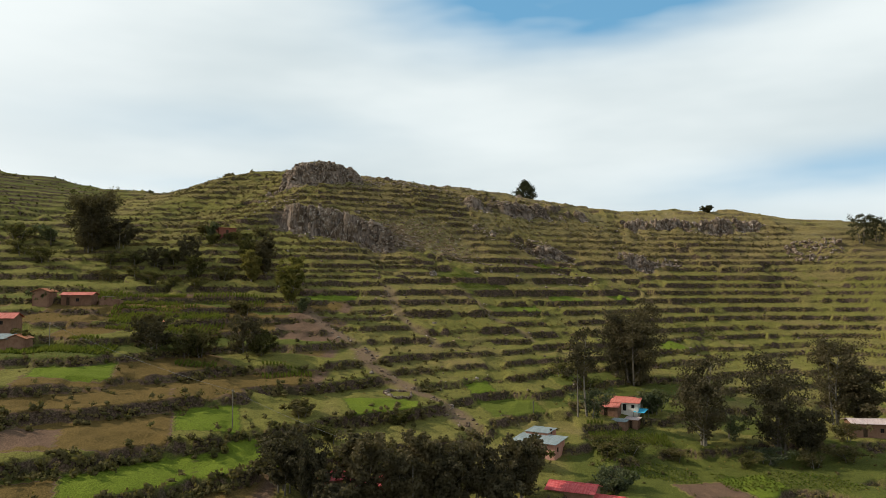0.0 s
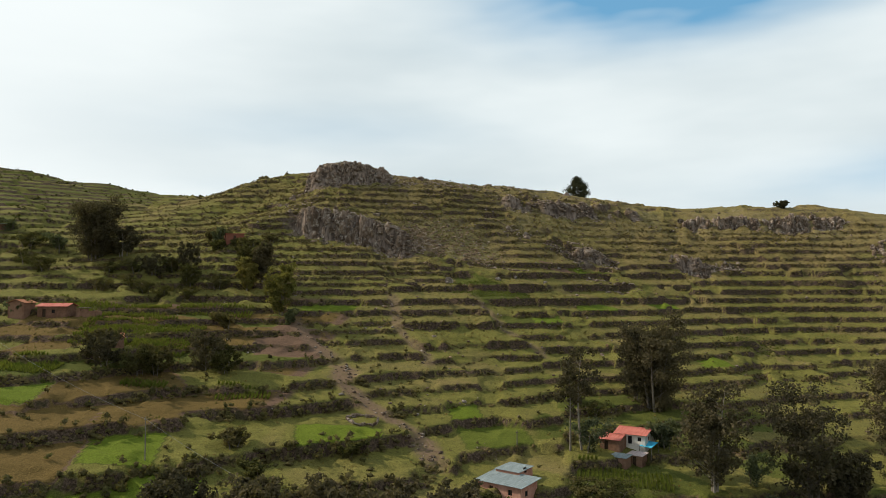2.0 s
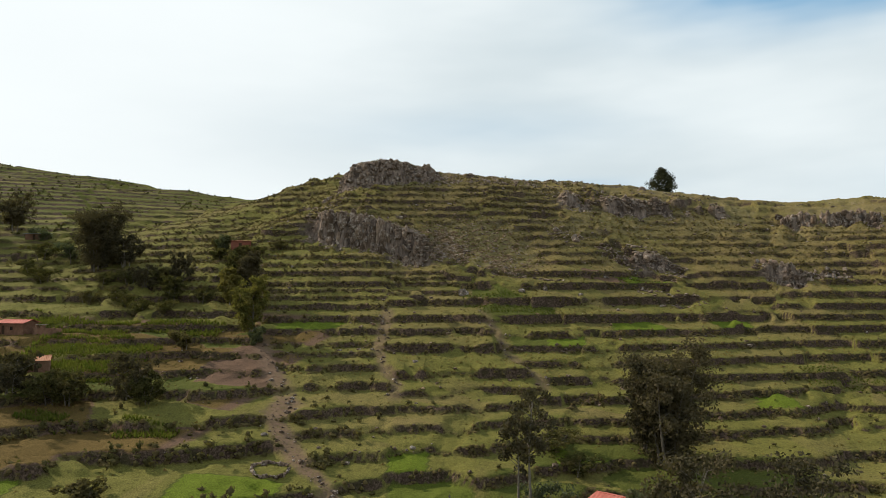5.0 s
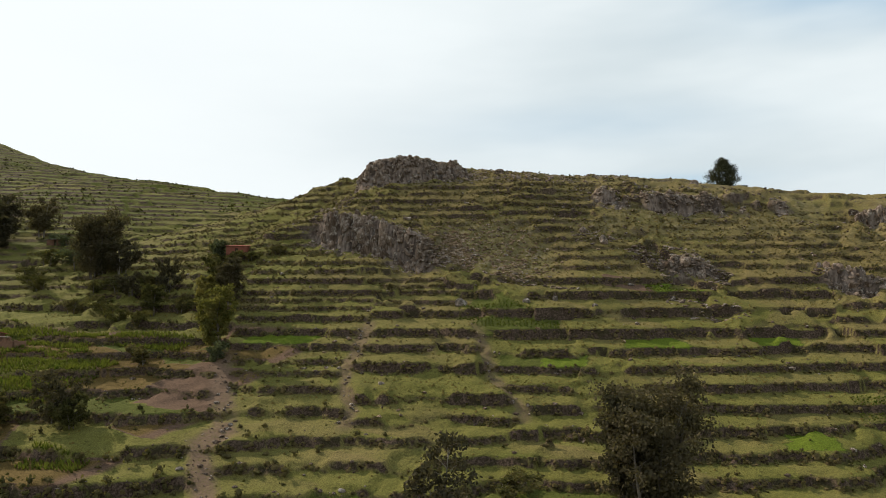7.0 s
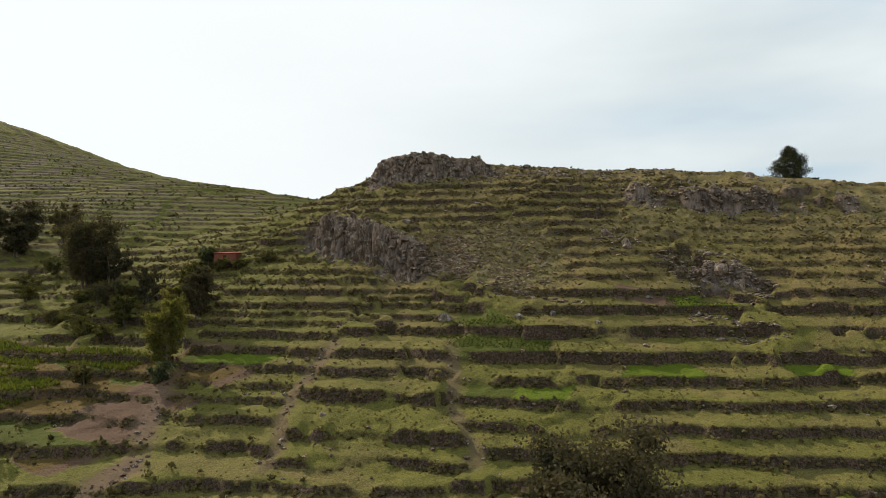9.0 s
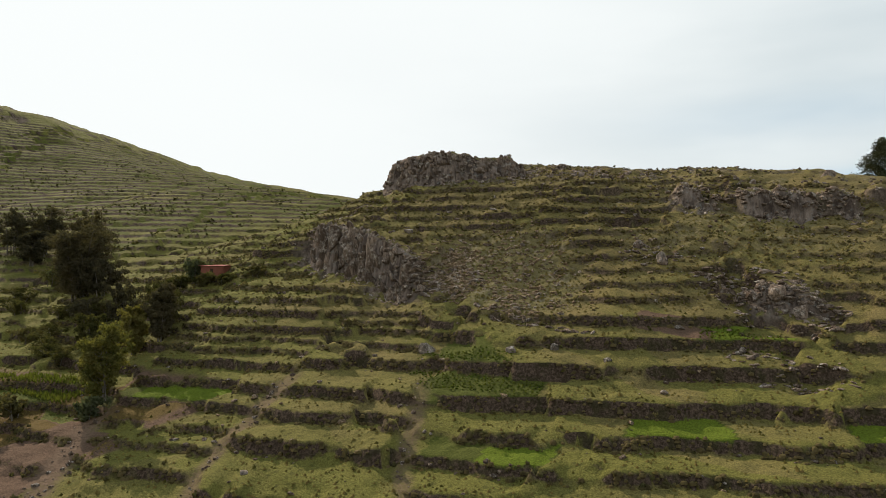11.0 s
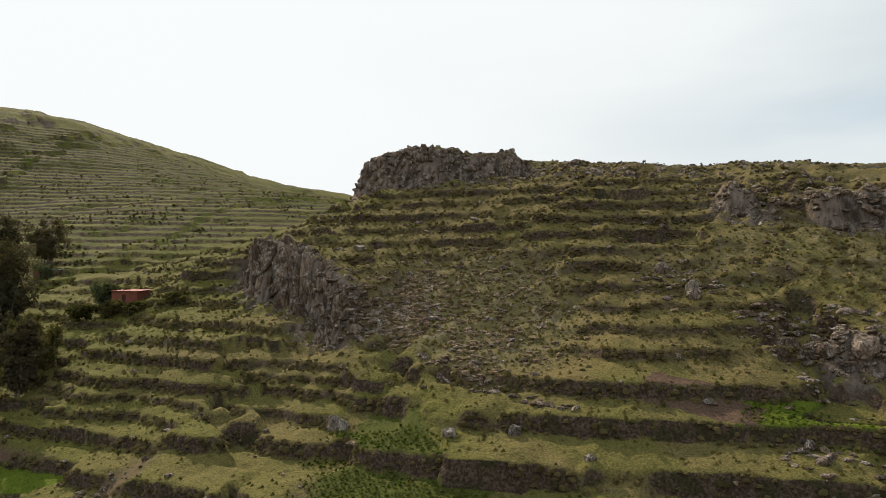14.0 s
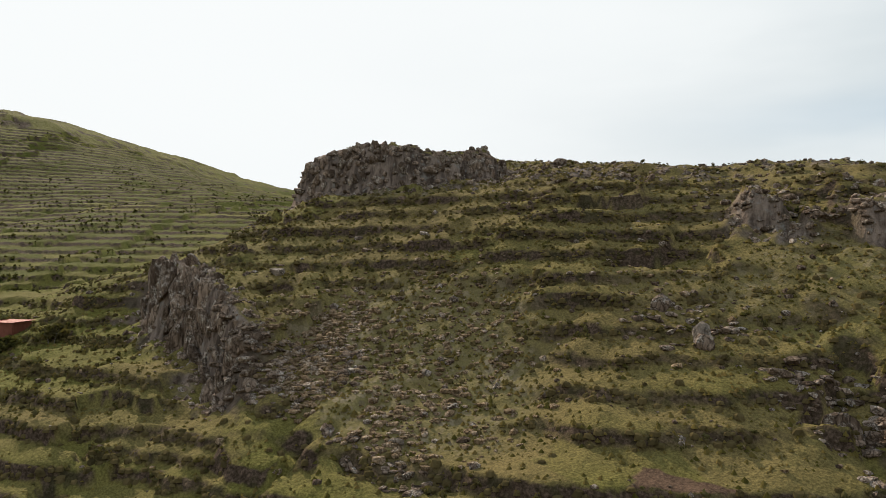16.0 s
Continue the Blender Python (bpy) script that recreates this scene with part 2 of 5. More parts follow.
ORANGE_ROOF = ribbed("orange_tile_roof", (0.36, 0.14, 0.07), (0.50, 0.23, 0.13), (0.2, 0.09, 0.05), 0.3)
SCARLET_ROOF = ribbed("scarlet_sheet_roof", (0.42, 0.06, 0.06), (0.55, 0.13, 0.13), (0.26, 0.04, 0.04))
GREY_ROOF = ribbed("grey_sheet_roof", (0.15, 0.18, 0.185), (0.26, 0.30, 0.305), (0.12, 0.11, 0.10))
PINK_ROOF = ribbed("faded_pink_roof", (0.40, 0.30, 0.28), (0.55, 0.45, 0.43), (0.22, 0.13, 0.1))
DARK_WOOD = plain("dark_timber", (0.03, 0.02, 0.014), (0.08, 0.055, 0.035), 4.0)
POLE_WOOD = plain("grey_timber", (0.10, 0.085, 0.07), (0.2, 0.18, 0.15), 5.0)
BLUE_SHEET = plain("blue_tarpaulin", (0.03, 0.25, 0.42), (0.08, 0.42, 0.6), 1.5, 0.5, 0.4, 0.05)
WIRE = plain("cable", (0.10, 0.10, 0.10), (0.16, 0.16, 0.16), 5.0, 0.5, 0.0)
PANE, _n = material("window_pane")
finish(_n, (0.015, 0.017, 0.02), 0.12)

# ---------------------------------------------------------------- the lie of the land
# broad swells every 160 x 140 m and smaller ones every 50 m, in metres of height
SWELLS = [
    85.6, 73.6, 36.1, -52.1, 29.8, -21.9, -31.9, -18.3,
    -1.9, -24.7, 22.5, 30.6, -26.8, 20.9, 40.5, 62.3,
    -174.8, 160.1, -34.2, 9.3, 31.1, -31.4, -65.5, -54.8,
    -40.1, 89.4, 50.7, 30.5, 12.0, 41.9, 100.7, 22.3,
    190.3, -6.9, 7.4, 41.7, 19.2, -8.3, -26.6, 28.9,
    -38.8, 44.7, 53.2, -26.2, 45.2, 12.0, 2.6, 1.8,
    64.1, 43.0, 43.2, 19.4, -0.7, -3.2, 56.1, 22.3,
]
KNOLLS = [
    -2.3, 6.4, 1.8, 0.4, 8.7, 2.1,
    -3.4, -3.0, 0.2, 0.6, -6.6, 10.8,
    -3.0, 4.4, -2.1, 4.1, 2.4, -8.0,
    -3.2, 1.3, 16.0, -7.6, -0.7, -10.6,
    -6.6, 15.6, 0.8, 17.6, 2.2, 10.7,
]

CLIFFS = [   # foot lines from right to left as seen from below (uphill lies on their right hand), height, half width, share of the height that lies below the slope
    ([(-12, 249.5), (-14.5, 247.6), (-17.5, 246.6), (-23, 247), (-28, 248.3), (-33, 249), (-40, 249.2), (-46, 249.4), (-51, 249.2), (-55, 251), (-58.5, 255)], 8.5, 1.4, 1.0),
    ([(-34, 308), (-33, 298), (-34.5, 290.5), (-38.5, 284.5), (-44, 280), (-50, 277), (-57, 276.5), (-61, 279), (-62, 287)], 4.7, 1.0, 0.25),
    ([(92, 289), (86, 286), (76, 283.5), (67, 285)], 5.0, 0.9, 1.0),
    ([(136, 318), (116, 315.5), (97, 315), (89, 313.5), (76, 314)], 5.0, 1.0, 1.0),
    ([(64, 312.5), (51, 310), (41, 307), (31, 302.5), (24, 300), (17, 299), (11, 299.5), (6, 302)], 4.6, 1.2, 0.5),
    ([(49, 279.5), (42, 278), (37, 277), (31, 277.5)], 3.2, 0.9, 1.0),
]
# single outcrops and hollows: middle, half length, half width, turn in degrees, height, how soft the edge is
OUTCROPS = [
    (-48.5, 291, 15.5, 11, 62, 1.9, 0.2),
    (-7, 262.5, 22, 10.5, 5, -1.9, 0.75),
    (-76, 279, 30, 14, 75, -6.5, 0.9),
    (-37, 300, 11, 9, 62, -2.6, 0.6),
    (-1, 303, 7, 5, 20, 0.8, 0.5),
    (-52, 285, 8, 6, 62, 1.5, 0.8),
]
# worn tracks that run down between the fields: where they pass (y, x)
TRACKS = [
    [(120, 14), (159, 2.4), (164, -5.7), (168, -10.5), (174, -17.4), (180, -18), (187, -26), (196, -34), (209, -44), (217, -50), (236, -62), (260, -90), (420, -160)],
    [(120, 16), (170, 6), (188, -0.4), (195, -3.9), (199, -7.4), (206, -12), (211, -14), (219, -16), (232, -22), (247, -26), (420, -30)],
    [(120, 30), (190, 27), (202, 23.3), (208.6, 23.7), (213, 16.6), (217.6, 12.4), (225.5, 7), (238.4, -3.5), (250, -9), (420, -20)],
    [(120, 84), (198, 73), (210, 68), (217, 62), (232, 60), (258, 66), (275, 72), (420, 80)],
]
# heights of the terrace walls, field strip by field strip
WALLS = [
    [21.5, 25.0, 30.0, 33.0, 36.7, 39.3, 42.2, 44.8, 47.2, 49.9, 53.6, 56.2, 58.6, 61.0, 63.6],
    [25.5, 28.4, 31.0, 33.4, 37.1, 40.0, 42.2, 43.7, 46.4, 49.0, 51.7, 53.8, 55.5, 57.0, 60.1, 62.3, 64.5, 67.3],
    [26.0, 29.0, 31.4, 33.7, 35.9, 38.5, 43.5, 46.5, 49.0, 52.8, 55.0, 57.2, 58.5, 60.0, 62.4],
    [24.0, 26.6, 29.4, 31.6, 34.4, 37.3, 40.2, 42.9, 45.5, 48.7, 52.9, 56.7, 59.9, 63.6],
    [24.0, 26.2, 29.8, 31.7, 34.7, 37.1, 40.2, 42.9, 46.1, 48.8, 51.4, 54.3, 57.8, 60.4],
]
_table = np.random.default_rng(7).random((256, 256))


def lattice(x, y, seed=0):
    """Smooth noise from 0 to 1 with features about 1 m wide."""
    x, y = np.asarray(x, float) + 17.3 * seed, np.asarray(y, float) - 9.7 * seed
    i, j = np.floor(x).astype(int), np.floor(y).astype(int)
    u, v = x - i, y - j
    u, v = u * u * (3 - 2 * u), v * v * (3 - 2 * v)
    g = lambda a, b: _table[(i + a) & 255, (j + b) & 255]
    return (g(0, 0) * (1 - u) + g(1, 0) * u) * (1 - v) + (g(0, 1) * (1 - u) + g(1, 1) * u) * v


def cloudy(x, y, seed=0, octaves=3):
    s, a, t = 0.0, 1.0, 0.0
    for o in range(octaves):
        s, t = s + a * lattice(x * 2 ** o, y * 2 ** o, seed + o), t + a
        a *= 0.5
    return s / t


def smooth(lo, hi, v):
    t = np.clip((v - lo) / (hi - lo), 0, 1)
    return t * t * (3 - 2 * t)


def bell(x, y, centres, heights, width):
    z, zx, zy = 0.0, 0.0, 0.0
    for (cx, cy), h in zip(centres, heights):
        e = h * np.exp(-((x - cx) ** 2 + (y - cy) ** 2) / (2 * width * width))
        z, zx, zy = z + e, zx - e * (x - cx) / width ** 2, zy - e * (y - cy) / width ** 2
    return np.array([z, zx, zy])


def from_line(x, y, line):
    """Distance to a line, the side (positive on its right hand) and how far from the line's ends."""
    best, side, along = np.full(np.shape(x), 1e9), np.zeros(np.shape(x)), np.zeros(np.shape(x))
    gone, whole = 0.0, sum(math.hypot(b[0] - a[0], b[1] - a[1]) for a, b in zip(line, line[1:]))
    for (ax, ay), (bx, by) in zip(line, line[1:]):
        dx, dy = bx - ax, by - ay
        t = np.clip(((x - ax) * dx + (y - ay) * dy) / (dx * dx + dy * dy), 0, 1)
        d = np.hypot(x - ax - t * dx, y - ay - t * dy)
        s = (x - ax) * dy - (y - ay) * dx
        near = d < best
        here = gone + t * math.hypot(dx, dy)
        best, side, along = np.where(near, d, best), np.where(near, np.sign(s), side), np.where(near, np.minimum(here, whole - here), along)
        gone += math.hypot(dx, dy)
    return best, side, along


def bare(x, y):
    """The slope before anyone built on it; how rocky it is; how steep."""
    z = bell(x, y, [(a, b) for b in range(-100, 741, 140) for a in range(-740, 381, 160)], SWELLS, 130)
    z = z + bell(x, y, [(a, b) for b in range(130, 331, 50) for a in range(-130, 121, 50)], KNOLLS, 38)
    z, zx, zy = z
    steep = np.clip(np.hypot(zx, zy), 0.08, 0.6)
    z = z + 0.9 * (cloudy(x / 21, y / 21, 3) - 0.5) * 2
    rock = np.zeros(np.shape(x))
    for cx, cy, lx, ly, turn, high, edge in OUTCROPS:
        c, s = math.cos(radians(turn)), math.sin(radians(turn))
        r = np.hypot(((x - cx) * c + (y - cy) * s) / lx, ((y - cy) * c - (x - cx) * s) / ly) + 0.16 * (cloudy(x / 4, y / 4, 4) - 0.5)
        z = z + high * smooth(1 + edge, 1 - edge, r)
        if edge < 0.3:
            rock = np.maximum(rock, smooth(1.25, 1.1, r) * smooth(0.72, 0.85, r))
    wx, wy = x + 2.4 * (cloudy(x / 3.1, y / 3.1, 5) - 0.5), y + 3.4 * (cloudy(x / 2.3, y / 3.3, 6) - 0.5)
    for line, high, half, sunk in CLIFFS:
        d, s, ends = from_line(wx, wy, line)
        v = d * s
        k = smooth(0, 9 if high > 6 else 6, ends)
        if 4 < high < 6 and sunk > 0.3:
            k = k * smooth(0.42, 0.62, cloudy(x / 6, y / 6, 8))
        wide = 2.6 * high
        z = z + high * k * (smooth(-0.3 * half, 1.7 * half, v) - smooth(-wide * sunk, wide * (2 - sunk), v))
        rock = np.maximum(rock, k * smooth(2.4 * half + 2.5, half, np.abs(v - 0.8 * half)))
    return z, rock, steep


def strip_of(x, y):
    n = np.zeros(np.shape(x), int)
    near = np.full(np.shape(x), 99.0)
    wob = 3.0 * (cloudy(x / 9, y / 9, 11) - 0.5)
    for track in TRACKS:
        ys, xs = [p[0] for p in track], [p[1] for p in track]
        d = x + wob - np.interp(y, ys, xs)
        n += d > 0
        near = np.where(np.abs(d) < np.abs(near), d, near)
    return n, near


def stepped(z, walls, share, fall):
    """Fields between walls: height, nearness to a wall (0 to 1), the field's number, the rise from the nearest wall (negative below it)."""
    low = [walls[0] - 3.3 * i for i in range(14, 0, -1)]
    high, gap = [], 2.3
    while (high[-1] if high else walls[-1]) < 215:
        high.append((high[-1] if high else walls[-1]) + gap)
        gap = 2.0 + 0.9 * abs(math.sin(len(high) * 1.7))
    at = np.array(low + list(walls) + high)
    i = np.clip(np.searchsorted(at, z) - 1, 0, len(at) - 2)
    lo, hi = at[i], at[i + 1]
    f = (z - lo) / (hi - lo)
    w = np.clip(share / (hi - lo), 0.04, 0.24)
    # walls stand half below and half above their own height, fields fall gently outwards
    e = 0.5 + fall * (f - 0.5)
    e = np.where(f < w, (0.5 + fall * (w - 0.5)) * (f / w), e)
    e = np.where(f > 1 - w, 1 - (0.5 - fall * (0.5 - w)) * ((1 - f) / w), e)
    wall = np.maximum(smooth(w * 1.1, w * 0.7, f), smooth(1 - w * 1.1, 1 - w * 0.7, f))
    return lo + e * (hi - lo), wall, i, np.where(f < 0.5, f, f - 1) * (hi - lo)


def land(x, y):
    """Everything about the ground at x, y."""
    x, y = np.asarray(x, float), np.asarray(y, float)
    raw, rock, steep = bare(x, y)
    strip, track = strip_of(x, y)
    far = smooth(-190, -130, x)
    wander = 1 - 0.6 * smooth(38, 32, raw) * smooth(10, -5, x)
    base = raw + (4.5 * wander + 0.6 * smooth(56, 66, raw) * far) * (cloudy(x / 21, y / 21, 21) - 0.5) + 2.3 * far * (cloudy(x / 8.5, y / 8.5, 22) - 0.5) + (0.3 + 0.7 * far) * (cloudy(x / 3, y / 3, 23) - 0.5) + (0.9 + 0.9 * smooth(8, 30, x)) * (cloudy(x / 13, y / 20, 26) - 0.5)
    # within a strip, holdings of some 20 m have their walls at heights of their own
    plot = np.floor((0.95 * x + 0.31 * y) / 23 + 1.1 * cloudy(x / 16, y / 11, 25) + 0.37 * np.floor(raw / 6.5)).astype(int)
    held = np.maximum(smooth(38, 46, raw + 0.12 * x), 0.8 * smooth(18, 34, x) * smooth(22, 30, raw))
    base = base + 1.9 * (_table[plot & 255, 19] - 0.5) * held
    z, wall, field = np.zeros(x.shape), np.zeros(x.shape), np.zeros(x.shape, int)
    edge = np.full(x.shape, 9.0)
    fall = 0.50 + 0.12 * smooth(50, 66, raw)
    for s, walls in enumerate(WALLS):
        m = strip == s
        if m.any():
            # steeper ground has thinner fields, hence wider walls
            zz, ww, ff, pp = stepped(base[m], walls, (0.33 + 0.10 * smooth(52, 64, raw[m]) + 0.6 * (1 - far[m])) * steep[m], fall[m])
            z[m], wall[m], field[m], edge[m] = zz, ww, ff + 120 * s, pp / steep[m]
    field = field + np.where(held > 0.02, 600 * (plot & 7), 0)
    # talus, cliffs and the ridge are not terraced
    scree = smooth(17, 9, np.hypot((x + 5) / 1.15, y - 260)) * smooth(248, 252, y)
    scree = np.maximum(scree, 0.5 * smooth(70, 76, raw + 0.02 * x) * smooth(-15, 25, x) * smooth(0.35, 0.6, cloudy(x / 11, y / 11, 31)))
    crest = smooth(90, 94, raw - 0.11 * np.minimum(0, x)) * smooth(-50, -28, x)
    cx, cy, lx, ly, turn = OUTCROPS[0][:5]
    c, s = math.cos(radians(turn)), math.sin(radians(turn))
    cap = np.hypot(((x - cx) * c + (y - cy) * s) / lx, ((y - cy) * c - (x - cx) * s) / ly)
    crest = np.maximum(crest, smooth(1.12, 0.95, cap))
    wild = np.clip(np.maximum(np.maximum(rock, 0.92 * scree), 0.6 * crest), 0, 1)
    worn = np.where(strip + (track < 0) <= 1, smooth(204, 196, y), np.where(strip + (track < 0) == 2, 0.75 * smooth(226, 218, y) * smooth(186, 192, y), 0.7 * smooth(232, 224, y) * smooth(203, 207, y)))
    path = smooth(1.5, 0.5, np.abs(track) * np.where(strip + (track < 0) <= 1, 0.42, 0.75) - 0.9 * (cloudy(x / 4, y / 4, 42) - 0.45)) * smooth(0.18, 0.36, cloudy(x / 9, y / 9, 41)) * smooth(66, 60, raw) * smooth(146, 154, y) * worn * (x < 50)
    keep = (1 - wild) * (1 - 0.8 * path) * (1 - far * 0.3 * smooth(56, 66, raw) * smooth(0.42, 0.6, cloudy(x / 13, y / 13, 46))) * (1 - 0.7 * far * smooth(0.62, 0.70, cloudy(x / 7, y / 7, 47)))
    keep = keep * smooth(62, 84, y) * smooth(230, 205, x) * smooth(-640, -600, x) * smooth(900, 560, y)
    z = raw + (z - raw) * keep
    wall = wall * keep
    # relief of broken rock and clods
    z = z + rock * (2.0 * (cloudy(x / 1.7, y / 1.7, 51) - 0.5) + 1.6 * (lattice(x / 1.1, y / 4.0, 52) - 0.5))
    z = z + scree * 1.0 * (cloudy(x / 1.3, y / 1.3, 53) - 0.5) + crest * 1.6 * (cloudy(x / 2.2, y / 2.2, 54) - 0.5)
    rough = smooth(56, 70, raw) * far
    z = z + 0.8 * rough * (cloudy(x / 2.4, y / 2.4, 57, 2) - 0.5)
    z = z + 0.22 * (cloudy(x / 1.1, y / 1.1, 55, 2) - 0.5) + wall * 0.9 * (cloudy(x / 1.5, y / 1.5, 56, 2) - 0.5)
    return dict(z=z, wall=wall, rock=rock, scree=scree, crest=crest, path=path, field=field, edge=edge, part=np.abs(edge), strip=strip, raw=raw, keep=keep)


_sheet = {}


def height(x, y):
    """The height of the ground sheet."""
    xs, ys, z = _sheet["xs"], _sheet["ys"], _sheet["z"]
    i, j = int(np.searchsorted(xs, x)) - 1, int(np.searchsorted(ys, y)) - 1
    u, v = (x - xs[i]) / (xs[i + 1] - xs[i]), (y - ys[j]) / (ys[j + 1] - ys[j])
    return float((z[j, i] * (1 - u) + z[j, i + 1] * u) * (1 - v) + (z[j + 1, i] * (1 - u) + z[j + 1, i + 1] * u) * v)


def spaced(*stops):
    """Grid lines: (from, to, step) after one another."""
    out = []
    for a, b, step in stops:
        out.extend(np.linspace(a, b, max(1, round((b - a) / step)), endpoint=False))
    return np.array(out + [stops[-1][1]])


def make_ground():
    xs = spaced((-4000, -1000, 300), (-1000, -620, 20), (-620, -450, 5.0), (-450, -150, 1.6), (-150, -95, 0.9), (-95, 110, 0.65), (110, 150, 0.9), (150, 200, 2.0), (200, 500, 12), (500, 4000, 300))
    ys = spaced((-4000, -400, 300), (-400, 60, 20), (60, 92, 1.5), (92, 120, 0.8), (120, 175, 0.6), (175, 275, 0.42), (275, 315, 0.55), (315, 370, 1.3), (370, 480, 1.8), (480, 540, 3.0), (540, 900, 20), (900, 4000, 300))
    X, Y = np.meshgrid(xs, ys)
    g = land(X.ravel(), Y.ravel())
    nx, ny = len(xs), len(ys)
    _sheet.update(xs=xs, ys=ys, z=g["z"].reshape(ny, nx))
    co = np.stack([X.ravel(), Y.ravel(), g["z"]], 1)
    a = (np.arange(ny - 1)[:, None] * nx + np.arange(nx - 1)[None, :]).ravel()
    quads = np.stack([a, a + 1, a + 1 + nx, a + nx], 1)
    me = mesh_of("ground", co, quads)
    for name in ("wall", "rock", "scree", "crest", "path"):
        me.attributes.new(name, "FLOAT", "POINT").data.foreach_set("value", g[name].astype(np.float32))
    tone = np.random.default_rng(3).random(50000)[g["field"] * 7 + (cloudy(co[:, 0] / 26, co[:, 1] / 60, 61, 1) * 9).astype(int)]
    tone = tone * (0.3 + 0.7 * smooth(-190, -130, co[:, 0])) - 0.3 * smooth(-130, -190, co[:, 0])
    # the ridge is dry, the low fields are lush
    tone = np.clip(tone + (0.8 * smooth(52, 68, g["raw"]) * smooth(-45, -20, co[:, 0]) - 0.4 * smooth(52, 38, g["raw"]) - 0.5 * smooth(-15, -40, co[:, 0]) * smooth(80, 66, g["raw"])) * smooth(-190, -130, co[:, 0]), -0.3, 1.3)
    crop = crop_cover(co[:, 0], co[:, 1], g)
    # other fields: dark crops on the far hill, stubble on the low fields
    lot = np.random.default_rng(5).random(50000)[g["field"] * 7 + (cloudy(co[:, 0] / 34, co[:, 1] / 70, 63, 1) * 7).astype(int)]
    far = smooth(-135, -160, co[:, 0]) * smooth(175, 150, g["raw"])
    crop = np.where((np.abs(crop) < 0.05) & (lot > 0.15), 0.36 * far * (1 - g["wall"]), crop)
    low = smooth(-22, -30, co[:, 0]) * smooth(52, 46, g["raw"]) * (co[:, 0] > -135)
    crop = np.where((np.abs(crop) < 0.05) & (lot > 0.4), -low * (1 - g["wall"]), np.where((np.abs(crop) < 0.05) & (lot < 0.15), 0.5 * low * (1 - g["wall"]), crop))
    shade = smooth(18, 26, co[:, 0]) * smooth(205, 190, co[:, 1])
    crop = np.where((np.abs(crop) < 0.05) & (lot > 0.45), 0.5 * shade * (1 - g["wall"]), crop)
    seen = smooth(70, 95, co[:, 1]) * smooth(580, 540, co[:, 1]) * smooth(215, 195, co[:, 0]) * smooth(-660, -620, co[:, 0])
    tone, crop = 0.5 + (tone - 0.5) * seen, crop * seen
    me.attributes.new("tone", "FLOAT", "POINT").data.foreach_set("value", tone.astype(np.float32))
    me.attributes.new("crop", "FLOAT", "POINT").data.foreach_set("value", crop.astype(np.float32))
    me.materials.append(GROUND)
    return tagged(new("ground", me), "terraced hillside of dry grass, small fields and broken rock", "ground", kind="structure")


def mesh_of(name, co, faces, smooth_shade=True):
    """A mesh from arrays of places and of faces that all have the same number of corners."""
    me = bpy.data.meshes.new(name)
    co, faces = np.asarray(co, np.float32), np.asarray(faces, np.int32)
    n, k = faces.shape
    me.vertices.add(len(co))
    me.vertices.foreach_set("co", co.ravel())
    me.loops.add(n * k)
    me.loops.foreach_set("vertex_index", faces.ravel())
    me.polygons.add(n)
    me.polygons.foreach_set("loop_start", np.arange(0, n * k, k, dtype=np.int32))
    me.polygons.foreach_set("use_smooth", np.full(n, smooth_shade))
    me.update(calc_edges=True)
    return me


# sown plots: middle (x, y), half length along the terrace, half width, kind (1 bright green, 0.5 dark green, -1 dry stubble, -0.5 bare soil)
PLOTS = [
    (42.9, 241.9, 10.5, 2.2, 1), (24.9, 226.0, 4.5, 1.8, 1), (17.2, 222.3, 4, 1.6, 0.5), (-25.7, 211.6, 13, 1.8, 1), (60.8, 255.3, 5.5, 1.6, 1),
    (-43.8, 134.5, 7.5, 5.5, 1), (-57.0, 121.6, 13, 6.5, -1), (-61.3, 129.6, 14, 2.2, -1), (-32.7, 119.8, 9, 5.0, 1), (-44.0, 106.0, 9, 5.0, 1), (-66.0, 112.5, 8, 4.0, -0.5),
    (-10.4, 147.8, 8, 3.5, 1), (7.2, 171.8, 5, 2.0, 1), (-68.3, 139.6, 7, 1.6, 1), (-34.0, 187.5, 7.5, 8.0, -0.5), (-46.2, 192.5, 6.5, 2.6, -1),
    (8.0, 238.5, 9, 2.6, 0.5), (12.0, 233.6, 9, 2.6, 0.5), (38.1, 266.2, 7, 2.6, 1), (28.4, 261.4, 6, 2.2, -0.5), (68.2, 221.0, 4.5, 2.5, 1), (14.5, 168.0, 7, 4, 0.75), (36.5, 183.5, 6, 3.5, 0.9), (47, 131, 6, 5, -0.5), (57, 132, 5, 4, 0.9),
]


def crop_cover(x, y, g):
    c = np.zeros(np.shape(x))
    for px, py, lx, ly, kind in PLOTS:
        u, v = (x - px) * 0.95 + (y - py) * 0.3, (y - py) * 0.95 - (x - px) * 0.3
        here = int(land(np.array([px]), np.array([py]))["field"][0])
        m = smooth(1.0, 0.95, np.abs(u) / lx) * (np.where(kind == -0.5, np.abs(v) < ly * (0.8 + 0.5 * cloudy(x / 4, y / 4, 44)), (np.abs(v) < ly + 5) & (g["field"] == here)))
        c = np.where(m > 0.05, kind * m, c)
    return c * (1 - g["wall"]) * (1 - g["rock"])

make_ground()


